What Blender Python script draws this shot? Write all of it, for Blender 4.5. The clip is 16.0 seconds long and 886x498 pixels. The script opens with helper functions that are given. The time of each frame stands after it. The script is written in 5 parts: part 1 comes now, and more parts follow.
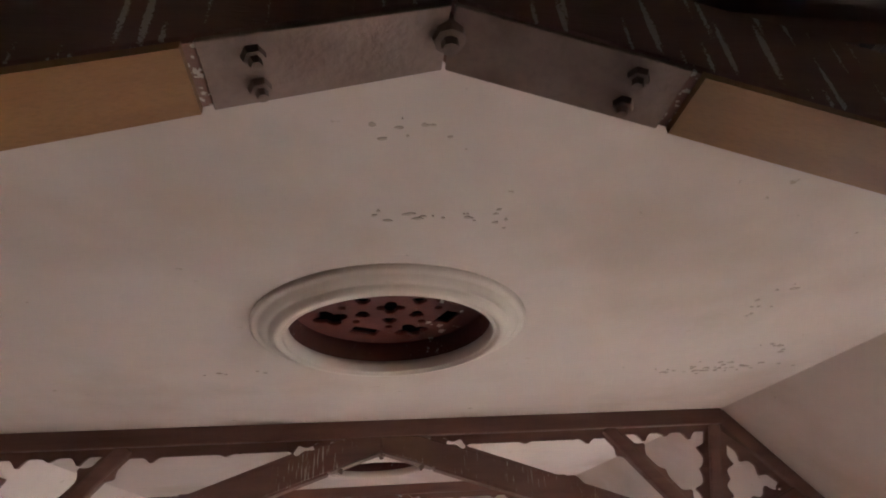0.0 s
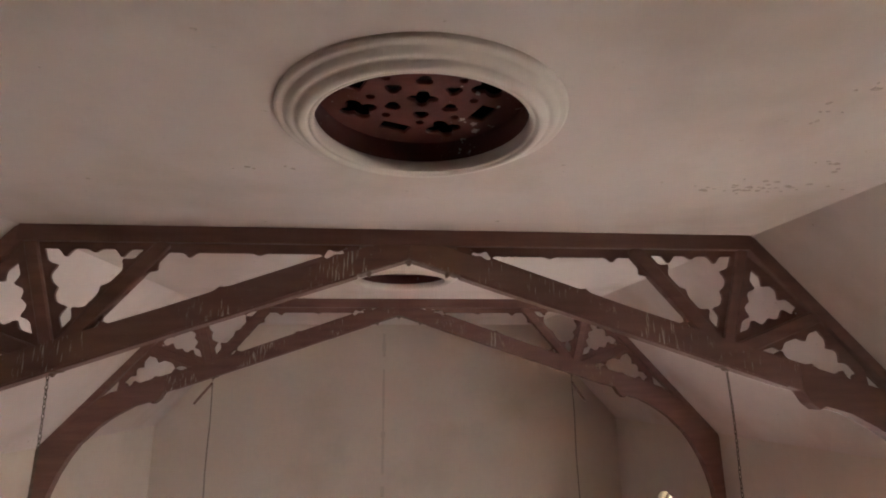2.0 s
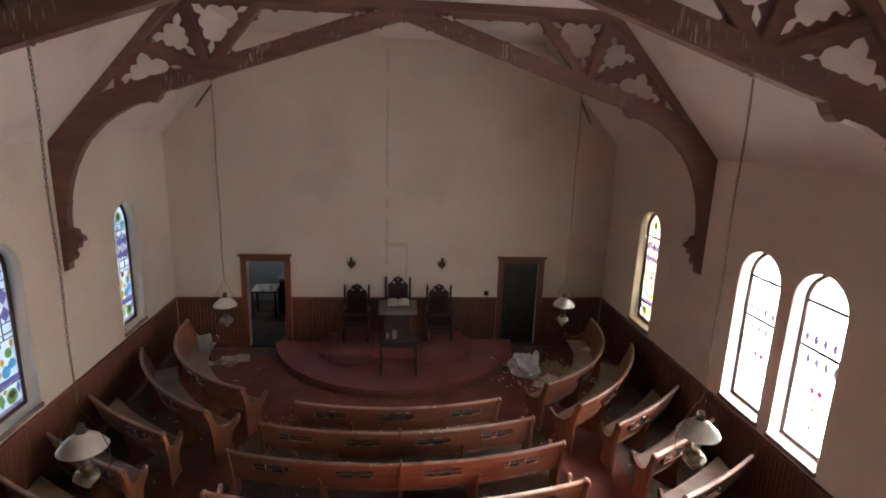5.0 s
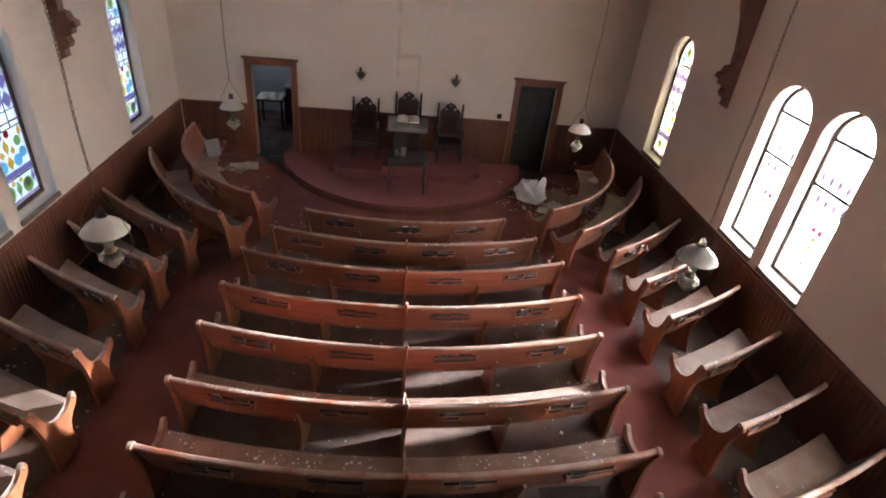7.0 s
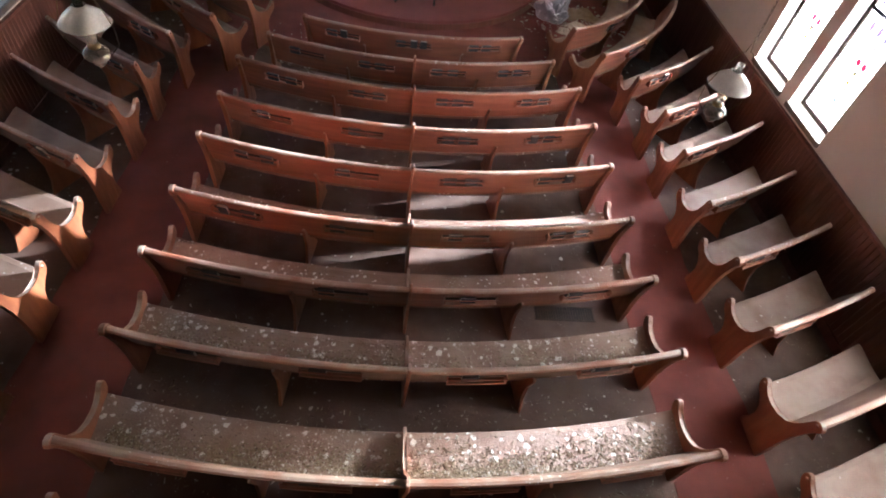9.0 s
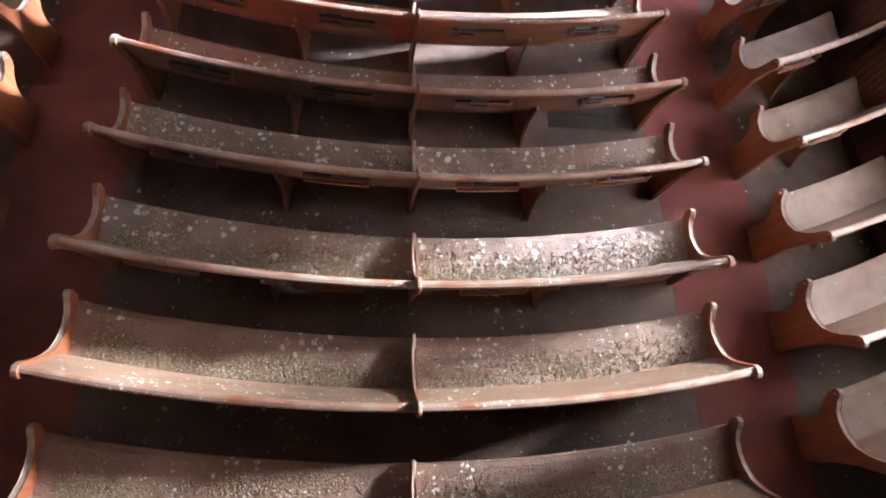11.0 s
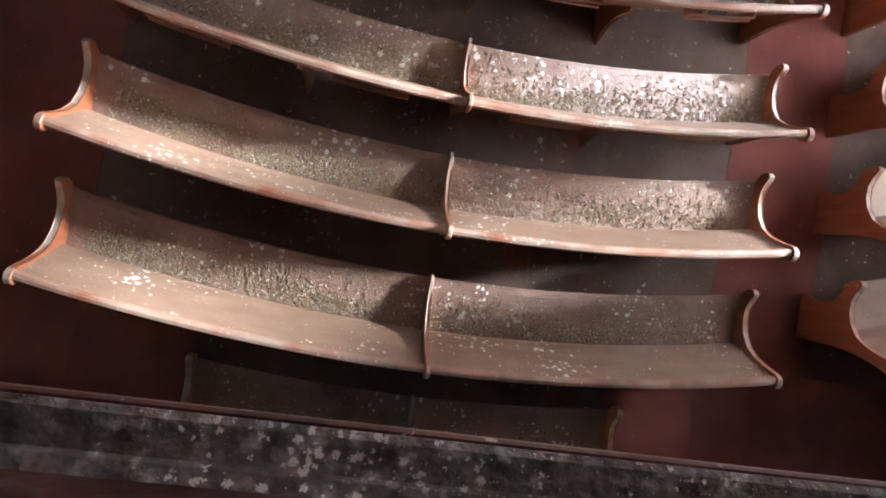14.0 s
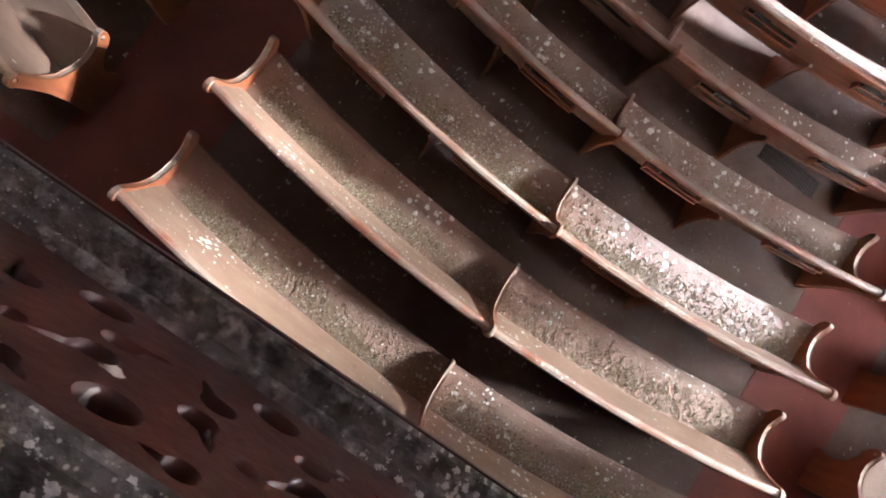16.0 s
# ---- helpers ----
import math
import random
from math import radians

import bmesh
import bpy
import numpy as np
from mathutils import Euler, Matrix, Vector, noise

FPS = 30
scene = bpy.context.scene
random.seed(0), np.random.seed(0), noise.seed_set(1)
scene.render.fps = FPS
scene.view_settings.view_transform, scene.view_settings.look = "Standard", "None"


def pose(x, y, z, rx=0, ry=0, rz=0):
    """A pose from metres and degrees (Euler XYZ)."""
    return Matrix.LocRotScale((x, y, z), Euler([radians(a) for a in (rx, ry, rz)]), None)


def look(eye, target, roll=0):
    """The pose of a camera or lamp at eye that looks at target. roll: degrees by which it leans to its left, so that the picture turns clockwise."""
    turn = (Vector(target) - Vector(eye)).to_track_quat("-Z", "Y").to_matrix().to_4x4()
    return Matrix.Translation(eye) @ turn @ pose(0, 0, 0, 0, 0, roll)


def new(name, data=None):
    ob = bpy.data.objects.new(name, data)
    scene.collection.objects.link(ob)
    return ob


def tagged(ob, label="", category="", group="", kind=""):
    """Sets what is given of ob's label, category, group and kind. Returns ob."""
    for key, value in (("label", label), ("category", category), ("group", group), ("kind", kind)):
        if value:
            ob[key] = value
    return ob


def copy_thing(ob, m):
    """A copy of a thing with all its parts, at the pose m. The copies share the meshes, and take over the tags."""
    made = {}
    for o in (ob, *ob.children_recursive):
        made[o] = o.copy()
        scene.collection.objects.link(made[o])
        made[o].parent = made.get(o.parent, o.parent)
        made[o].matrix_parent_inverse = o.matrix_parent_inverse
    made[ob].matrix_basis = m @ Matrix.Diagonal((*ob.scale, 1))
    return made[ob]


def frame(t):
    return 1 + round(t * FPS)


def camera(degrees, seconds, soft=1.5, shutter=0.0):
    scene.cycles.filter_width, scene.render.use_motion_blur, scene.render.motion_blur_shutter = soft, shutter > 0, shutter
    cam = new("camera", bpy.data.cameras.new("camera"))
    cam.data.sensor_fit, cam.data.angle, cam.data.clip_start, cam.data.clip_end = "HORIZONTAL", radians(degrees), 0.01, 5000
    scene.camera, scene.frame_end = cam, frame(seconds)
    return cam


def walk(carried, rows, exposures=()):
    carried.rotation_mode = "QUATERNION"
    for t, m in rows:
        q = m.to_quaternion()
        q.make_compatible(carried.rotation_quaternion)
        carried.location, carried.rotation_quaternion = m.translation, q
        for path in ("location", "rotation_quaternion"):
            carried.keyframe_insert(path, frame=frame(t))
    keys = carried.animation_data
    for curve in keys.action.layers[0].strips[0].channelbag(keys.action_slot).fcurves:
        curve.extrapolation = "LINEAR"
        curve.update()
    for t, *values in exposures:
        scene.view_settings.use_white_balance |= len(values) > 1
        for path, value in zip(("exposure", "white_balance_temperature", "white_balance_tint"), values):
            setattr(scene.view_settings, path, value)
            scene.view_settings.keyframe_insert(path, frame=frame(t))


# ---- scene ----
EXPOSURES = [(0.0, 4.38, 6050, 13), (2.0, 4.3, 6150, 12), (5.0, 4.18, 6050, 12), (7.5, 4.7, 5750, 12), (9.2, 4.85, 5500, 12), (12.0, 4.9, 5350, 12), (16.0, 4.95, 5400, 12)]
cam = camera(77.9, 16.0, soft=1.9)
PATH = [
    (0, (-0.154, -2.47, 5.973), (0.129, -0.764, 6.978), -4.3),
    (0.5, (-0.17, -2.443, 5.906), (0.079, -0.675, 6.806), -3.6),
    (1, (-0.178, -2.402, 5.898), (0.043, -0.566, 6.662), -2.2),
    (1.5, (-0.175, -2.322, 5.86), (0.029, -0.433, 6.485), -1.3),
    (2, (-0.171, -2.245, 5.816), (0.025, -0.311, 6.287), -0.6),
    (2.5, (-0.161, -2.195, 5.764), (0.032, -0.231, 6.085), -0.3),
    (3, (-0.149, -2.149, 5.718), (0.043, -0.164, 5.867), 0.2),
    (3.5, (-0.156, -2.106, 5.65), (0.04, -0.116, 5.642), 0.3),
    (4, (-0.17, -2.085, 5.599), (0.026, -0.101, 5.444), 0.6),
    (4.5, (-0.163, -2.067, 5.538), (0.03, -0.101, 5.224), 1.3),
    (5, (-0.178, -2.051, 5.476), (0.016, -0.116, 5.01), 1.9),
    (7.5, (-0.255, -2.021, 5.25), (-0.063, -0.398, 4.097), 7.1),
    (8, (-0.246, -2.013, 5.201), (-0.056, -0.467, 3.946), 8.0),
    (8.5, (-0.241, -1.974, 5.166), (-0.046, -0.535, 3.79), 9.0),
    (9, (-0.267, -1.963, 5.106), (-0.055, -0.659, 3.605), 10.4),
    (11.5, (-0.354, -1.836, 4.73), (-0.093, -1.271, 2.829), 24.9),
    (12, (-0.335, -1.759, 4.635), (-0.073, -1.382, 2.689), 34.7),
    (12.5, (-0.319, -1.71, 4.58), (-0.055, -1.503, 2.608), 53.2),
    (13, (-0.347, -1.707, 4.566), (-0.079, -1.613, 2.587), 73.7),
    (13.5, (-0.431, -1.697, 4.577), (-0.153, -1.66, 2.597), 87.4),
    (14, (-0.543, -1.71, 4.6), (-0.258, -1.679, 2.621), 92.9),
    (14.5, (-0.648, -1.738, 4.618), (-0.36, -1.7, 2.64), 98.2),
    (15, (-0.752, -1.759, 4.675), (-0.465, -1.696, 2.696), 100.1),
    (15.5, (-0.86, -1.792, 4.744), (-0.605, -1.644, 2.766), 88.7),
    (16, (-0.943, -1.84, 4.814), (-0.776, -1.541, 2.844), 64.7),
]
walk(cam, [(t, look(eye, target, roll)) for t, eye, target, roll in PATH], EXPOSURES)
# light
SKY, SUN, SUN_ANGLE, SUN_FROM = 0.075, 5.0, 5.0, (0.91, 0.27, 0.31)
ROOM_WATTS = 0.35

# ---------------------------------------------------------------- world and light
world = bpy.data.worlds.new("sky")
scene.world = world
world.use_nodes = True
_n = world.node_tree.nodes
_sky = _n.new("ShaderNodeTexSky")
_sky.sky_type = "NISHITA"
_sky.sun_disc = False
_sky.sun_elevation = radians(18.1)
_sky.sun_rotation = radians(74)
_n["Background"].inputs["Strength"].default_value = SKY
world.node_tree.links.new(_sky.outputs["Color"], _n["Background"].inputs["Color"])

_s = bpy.data.lights.new("sun", "SUN")
_s.energy, _s.angle, _s.color = SUN, radians(SUN_ANGLE), (1.0, 0.96, 0.90)
sun = new("sun", _s)
sun.matrix_world = look(Vector(SUN_FROM) * 20, (0, 0, 0))


# ---------------------------------------------------------------- materials


def mat(name, c1, c2, scale=6.0, rough=0.6, bump=0.15, stretch=(1, 1, 1), metal=0.0, fine=60.0,
        spots=None, dust=None, stain=None, coat=0.0, grain=0.35, specks=None):
    """Two-scale noise colour and relief. spots: (colour, cells per metre, amount); dust: (colour, amount) on upward faces;
    stain: (colour, scale, amount)."""
    m = bpy.data.materials.new(name)
    m.use_nodes = True
    nt = m.node_tree
    N, L = nt.nodes, nt.links
    b = N["Principled BSDF"]
    geo = N.new("ShaderNodeNewGeometry")
    mp = N.new("ShaderNodeMapping")
    mp.inputs["Scale"].default_value = stretch
    L.new(geo.outputs["Position"], mp.inputs["Vector"])
    info = N.new("ShaderNodeObjectInfo")
    add = N.new("ShaderNodeVectorMath")
    add.operation = "ADD"
    mul = N.new("ShaderNodeMath")
    mul.operation = "MULTIPLY"
    mul.inputs[1].default_value = 7.0
    L.new(info.outputs["Random"], mul.inputs[0])
    L.new(mp.outputs["Vector"], add.inputs[0])
    L.new(mul.outputs[0], add.inputs[1])

    def noise_tex(sc, detail=5.0, src=None):
        t = N.new("ShaderNodeTexNoise")
        t.inputs["Scale"].default_value = sc
        t.inputs["Detail"].default_value = detail
        L.new((src or add).outputs["Vector"], t.inputs["Vector"])
        return t

    def ramp(src, lo, hi):
        r = N.new("ShaderNodeMapRange")
        r.inputs["From Min"].default_value, r.inputs["From Max"].default_value = lo, hi
        L.new(src, r.inputs["Value"])
        return r.outputs["Result"]

    def mix(fac, a, bcol):
        x = N.new("ShaderNodeMix")
        x.data_type = "RGBA"
        if fac is not None:
            L.new(fac, x.inputs["Factor"])
        for sock, v in ((x.inputs["A"], a), (x.inputs["B"], bcol)):
            if isinstance(v, tuple):
                sock.default_value = (*v, 1)
            else:
                L.new(v, sock)
        return x.outputs["Result"]

    def times(a, k):
        x = N.new("ShaderNodeMath")
        x.operation = "MULTIPLY"
        L.new(a, x.inputs[0])
        if isinstance(k, float):
            x.inputs[1].default_value = k
        else:
            L.new(k, x.inputs[1])
        return x.outputs[0]

    big = noise_tex(scale)
    small = noise_tex(fine, 3.0)
    col = mix(ramp(big.outputs["Fac"], 0.3, 0.7), c1, c2)
    col = mix(times(ramp(small.outputs["Fac"], 0.45, 0.75), float(grain)), col, tuple(0.55 * v for v in c1))
    if stain:
        t = N.new("ShaderNodeTexNoise")
        t.inputs["Scale"].default_value = stain[1]
        t.inputs["Detail"].default_value = 8.0
        L.new(geo.outputs["Position"], t.inputs["Vector"])
        col = mix(times(ramp(t.outputs["Fac"], 0.52, 0.72), float(stain[2])), col, stain[0])
    rough_out = None
    if dust:
        sep = N.new("ShaderNodeSeparateXYZ")
        L.new(geo.outputs["Normal"], sep.inputs[0])
        t = N.new("ShaderNodeTexNoise")
        t.inputs["Scale"].default_value = 3.5
        t.inputs["Detail"].default_value = 9.0
        L.new(geo.outputs["Position"], t.inputs["Vector"])
        f = times(times(ramp(sep.outputs["Z"], 0.25, 0.8), ramp(t.outputs["Fac"], 0.28, 0.6)), float(dust[1]))
        col = mix(f, col, dust[0])
        rough_out = f
    if spots:
        v = N.new("ShaderNodeTexVoronoi")
        v.inputs["Scale"].default_value = spots[1]
        warp = N.new("ShaderNodeTexNoise")
        warp.inputs["Scale"].default_value = spots[1] * 3.0
        L.new(geo.outputs["Position"], warp.inputs["Vector"])
        wm = N.new("ShaderNodeVectorMath")
        wm.operation = "MULTIPLY_ADD"
        wm.inputs[1].default_value = (0.8 / spots[1],) * 3
        L.new(warp.outputs["Color"], wm.inputs[0])
        if len(spots) > 5:
            sc = N.new("ShaderNodeVectorMath")
            sc.operation = "MULTIPLY"
            sc.inputs[1].default_value = spots[5]
            L.new(geo.outputs["Position"], sc.inputs[0])
            L.new(sc.outputs["Vector"], wm.inputs[2])
        else:
            L.new(geo.outputs["Position"], wm.inputs[2])
        L.new(wm.outputs["Vector"], v.inputs["Vector"])
        patch = N.new("ShaderNodeTexNoise")
        patch.inputs["Scale"].default_value = 1.7
        patch.inputs["Detail"].default_value = 4.0
        L.new(geo.outputs["Position"], patch.inputs["Vector"])
        size = times(times(ramp(patch.outputs["Fac"], *((0.38, 0.68) if len(spots) < 5 or not spots[4] else (0.1, 0.4))), ramp(v.outputs["Color"], 0.35, 1.0)), float(spots[2]))
        d = N.new("ShaderNodeMath")
        d.operation = "SUBTRACT"
        L.new(size, d.inputs[0])
        L.new(v.outputs["Distance"], d.inputs[1])
        f = ramp(d.outputs[0], 0.0, 0.09)
        sepn = N.new("ShaderNodeSeparateXYZ")
        L.new(geo.outputs["Normal"], sepn.inputs[0])
        f = times(f, ramp(sepn.outputs["Z"], -0.1, 0.35)) if spots[3] else f
        col = mix(f, col, spots[0])
        rough_out = f
    if specks:
        v2 = N.new("ShaderNodeTexVoronoi")
        v2.inputs["Scale"].default_value = specks[1]
        L.new(geo.outputs["Position"], v2.inputs["Vector"])
        p2 = N.new("ShaderNodeTexNoise")
        p2.inputs["Scale"].default_value = 2.6
        p2.inputs["Detail"].default_value = 6.0
        L.new(geo.outputs["Position"], p2.inputs["Vector"])
        sz = times(times(ramp(p2.outputs["Fac"], 0.35, 0.62), ramp(v2.outputs["Color"], 0.3, 1.0)), float(specks[2]))
        d2 = N.new("ShaderNodeMath")
        d2.operation = "SUBTRACT"
        L.new(sz, d2.inputs[0])
        L.new(v2.outputs["Distance"], d2.inputs[1])
        col = mix(times(ramp(d2.outputs[0], 0.0, 0.15), 0.85), col, specks[0])
    L.new(col, b.inputs["Base Color"])
    rr = N.new("ShaderNodeMapRange")
    rr.inputs["To Min"].default_value, rr.inputs["To Max"].default_value = max(0.05, rough - 0.12), min(1.0, rough + 0.18)
    L.new(big.outputs["Fac"], rr.inputs["Value"])
    if rough_out is not None:
        mx = N.new("ShaderNodeMath")
        mx.operation = "MULTIPLY_ADD"
        mx.use_clamp = True
        mx.inputs[1].default_value = 0.5
        L.new(rough_out, mx.inputs[0])
        L.new(rr.outputs["Result"], mx.inputs[2])
        L.new(mx.outputs[0], b.inputs["Roughness"])
    else:
        L.new(rr.outputs["Result"], b.inputs["Roughness"])
    b.inputs["Metallic"].default_value = metal
    b.inputs["Coat Weight"].default_value = coat
    b.inputs["Coat Roughness"].default_value = 0.25
    bp = N.new("ShaderNodeBump")
    bp.inputs["Strength"].default_value = bump
    bp.inputs["Distance"].default_value = 0.01
    L.new(small.outputs["Fac"], bp.inputs["Height"])
    L.new(bp.outputs["Normal"], b.inputs["Normal"])
    return m


def glass(name, tint, clear):
    """Stained glass: partly clear, partly milky."""
    m = bpy.data.materials.new(name)
    m.use_nodes = True
    N, L = m.node_tree.nodes, m.node_tree.links
    N.remove(N["Principled BSDF"])
    tr, tl, gl = N.new("ShaderNodeBsdfTransparent"), N.new("ShaderNodeBsdfTranslucent"), N.new("ShaderNodeBsdfGlossy")
    for s in (tr, tl):
        s.inputs["Color"].default_value = (*tint, 1)
    gl.inputs["Roughness"].default_value = 0.15
    a, c = N.new("ShaderNodeMixShader"), N.new("ShaderNodeMixShader")
    a.inputs["Fac"].default_value = clear
    L.new(tl.outputs[0], a.inputs[1])
    L.new(tr.outputs[0], a.inputs[2])
    c.inputs["Fac"].default_value = 0.05
    L.new(a.outputs[0], c.inputs[1])
    L.new(gl.outputs[0], c.inputs[2])
    L.new(c.outputs[0], N["Material Output"].inputs["Surface"])
    return m


WHITE = (0.78, 0.76, 0.72)
DUST = (0.30, 0.25, 0.21)
PLASTER = mat("plaster", (0.67, 0.575, 0.50), (0.71, 0.62, 0.54), 0.9, 0.9, 0.05, fine=9, grain=0.06, stain=((0.47, 0.40, 0.32), 0.55, 0.45))
CEILING = mat("ceiling_plaster", (0.65, 0.565, 0.53), (0.69, 0.60, 0.565), 0.8, 0.9, 0.03, fine=7, grain=0.05, stain=((0.44, 0.35, 0.28), 0.8, 0.5), spots=((0.44, 0.36, 0.30), 9.0, 0.30, False), specks=((0.50, 0.42, 0.37), 24.0, 0.20))
MOULDING = mat("moulding_plaster", (0.74, 0.67, 0.62), (0.70, 0.63, 0.58), 3, 0.8, 0.02, grain=0.05)
TRUSS = mat("truss_wood", (0.215, 0.108, 0.086), (0.155, 0.076, 0.062), 2.2, 0.55, 0.2, (0.6, 6, 6), fine=40)
TRUSS_STREAK = mat("streaked_truss_wood", (0.205, 0.105, 0.084), (0.15, 0.076, 0.062), 2.2, 0.6, 0.2, (0.6, 6, 6), fine=40,
                   spots=((0.46, 0.40, 0.36), 76.0, 1.0, False, False, (1.0, 1.0, 0.085)), stain=((0.24, 0.13, 0.075), 1.6, 0.5))
OCHRE = mat("bare_soffit_wood", (0.34, 0.175, 0.07), (0.24, 0.11, 0.055), 1.6, 0.5, 0.15, (0.6, 5, 5), fine=35)
STEEL = mat("rusted_plate", (0.24, 0.165, 0.14), (0.17, 0.11, 0.09), 6, 0.7, 0.3, metal=0.1, stain=((0.13, 0.075, 0.055), 9.0, 0.7))
PEW = mat("pew_wood", (0.37, 0.128, 0.068), (0.25, 0.085, 0.050), 2.0, 0.36, 0.1, (1, 1, 7), fine=45,
          dust=(DUST, 0.55), spots=(WHITE, 18.0, 0.36, True), coat=0.25)
RAIL = mat("dust_caked_rail_wood", (0.36, 0.14, 0.078), (0.25, 0.095, 0.058), 2.0, 0.45, 0.3, (1, 1, 7), fine=60,
           dust=((0.44, 0.37, 0.31), 0.85), spots=(WHITE, 34.0, 0.75, True), specks=((0.66, 0.62, 0.56), 70.0, 0.5))
PEW_END = mat("pew_end_wood", (0.33, 0.115, 0.050), (0.23, 0.076, 0.036), 3.0, 0.38, 0.1, (5, 5, 1), fine=45,
              dust=((0.47, 0.41, 0.36), 0.85), coat=0.2)
SEAT = mat("soiled_seat_wood", (0.27, 0.15, 0.11), (0.18, 0.10, 0.075), 2.5, 0.65, 1.0, (1, 1, 3), fine=95,
           dust=((0.32, 0.225, 0.178), 0.8), spots=(WHITE, 23.0, 0.80, True), stain=((0.15, 0.085, 0.062), 3.0, 0.6), specks=((0.62, 0.57, 0.50), 75.0, 0.55))
SEAT_PLAIN = mat("dusty_side_seat_wood", (0.29, 0.19, 0.145), (0.22, 0.14, 0.105), 2.5, 0.6, 0.3, (1, 1, 3), fine=70,
                 dust=((0.34, 0.265, 0.215), 0.8), spots=(WHITE, 17.0, 0.34, True), stain=((0.17, 0.10, 0.075), 2.5, 0.5))
SEAT_FOUL = mat("heavily_fouled_seat_wood", (0.28, 0.17, 0.13), (0.20, 0.12, 0.095), 2.5, 0.65, 0.6, (1, 1, 3), fine=70,
                dust=((0.36, 0.275, 0.225), 0.8), spots=(WHITE, 17.0, 0.66, True, True), stain=((0.15, 0.09, 0.07), 3.0, 0.6), specks=((0.70, 0.66, 0.60), 48.0, 0.7))
BACK_IN = mat("soiled_back_wood", (0.31, 0.205, 0.145), (0.235, 0.15, 0.105), 2.2, 0.5, 0.15, (1, 1, 4), fine=50,
              dust=((0.36, 0.285, 0.225), 0.6), spots=(WHITE, 26.0, 0.85, True), specks=((0.62, 0.57, 0.5), 46.0, 0.42), stain=((0.20, 0.115, 0.075), 4.0, 0.5))
FLOOR = mat("dusty_floor_boards", (0.115, 0.067, 0.050), (0.08, 0.046, 0.036), 1.8, 0.75, 0.3, fine=55,
            dust=((0.165, 0.112, 0.088), 0.7), spots=((0.62, 0.58, 0.53), 13.0, 0.55, True), specks=((0.5, 0.46, 0.4), 60.0, 0.4))
CARPET = mat("maroon_carpet", (0.235, 0.074, 0.058), (0.155, 0.047, 0.040), 2.2, 0.95, 0.5, fine=160,
             spots=((0.42, 0.34, 0.30), 22.0, 0.30, True), stain=((0.10, 0.04, 0.036), 1.4, 0.6), specks=((0.45, 0.38, 0.33), 50.0, 0.22))
CARPET_STEP = mat("worn_red_carpet", (0.26, 0.085, 0.075), (0.20, 0.064, 0.058), 1.5, 0.95, 0.5, fine=160, spots=((0.4, 0.32, 0.28), 24.0, 0.10, True))
WAINSCOT = mat("wainscot_wood", (0.165, 0.055, 0.031), (0.115, 0.037, 0.023), 2.2, 0.62, 0.15, (6, 6, 0.7), fine=40)
TRIM = mat("door_trim_wood", (0.20, 0.066, 0.036), (0.15, 0.048, 0.028), 3, 0.42, 0.1, (6, 6, 1), fine=40, coat=0.15)
DARKWOOD = mat("dark_walnut", (0.040, 0.020, 0.017), (0.022, 0.013, 0.012), 5, 0.4, 0.2, fine=60)
BLACKDOOR = mat("dark_painted_door", (0.022, 0.022, 0.021), (0.015, 0.016, 0.015), 3, 0.5, 0.1)
REDPAINT = mat("red_brown_paint", (0.135, 0.034, 0.026), (0.095, 0.026, 0.021), 4, 0.5, 0.15, fine=35, spots=((0.55, 0.52, 0.49), 15.0, 0.66, False), specks=((0.5, 0.47, 0.44), 50.0, 0.3))
# near-black for black fittings, and for shade behind holes put into colour
BLACK_AND_SHADE = mat("black_fittings_and_hole_shade", (0.014, 0.013, 0.013), (0.009, 0.009, 0.009), 4, 0.9, 0.1)
LEDGE = mat("fouled_ledge", (0.25, 0.225, 0.215), (0.075, 0.064, 0.060), 26, 0.85, 0.9, fine=60, spots=((0.68, 0.66, 0.63), 60.0, 0.85, True),
            stain=((0.46, 0.44, 0.42), 27.0, 1.0), specks=((0.55, 0.53, 0.50), 120.0, 0.6))
SILL = mat("grimy_sill", (0.20, 0.15, 0.125), (0.14, 0.10, 0.085), 4, 0.7, 0.25, dust=(DUST, 0.8), spots=(WHITE, 20, 0.3, True))
REVEAL = mat("reveal_plaster", (0.62, 0.56, 0.50), (0.57, 0.51, 0.45), 2, 0.85, 0.03, grain=0.06)
SASH = mat("sash_wood", (0.085, 0.046, 0.034), (0.06, 0.033, 0.026), 4, 0.5, 0.15)
IRON = mat("rusty_cast_iron", (0.12, 0.085, 0.07), (0.08, 0.058, 0.05), 20, 0.6, 0.3, metal=0.4)
LEAD = mat("lead_came", (0.05, 0.05, 0.052), (0.035, 0.035, 0.037), 20, 0.5, 0.1, metal=0.5)
MILK = mat("milk_glass", (0.55, 0.54, 0.52), (0.46, 0.44, 0.42), 9, 0.22, 0.05, spots=((0.3, 0.27, 0.24), 26.0, 0.22, True), coat=0.5)
FONT = mat("clouded_oil_font", (0.30, 0.27, 0.22), (0.16, 0.14, 0.11), 16, 0.25, 0.1, metal=0.35, coat=0.5)
BRASS = mat("tarnished_brass", (0.22, 0.155, 0.075), (0.13, 0.095, 0.06), 12, 0.4, 0.2, metal=0.8)
CHAIN = mat("dull_chain", (0.20, 0.155, 0.12), (0.13, 0.10, 0.085), 30, 0.5, 0.2, metal=0.6)
# shade of the rack slots, put into a dark colour
RACK_SHADE = mat("rack_slot_shade", (0.045, 0.018, 0.012), (0.03, 0.012, 0.009), 6, 0.7, 0.2)
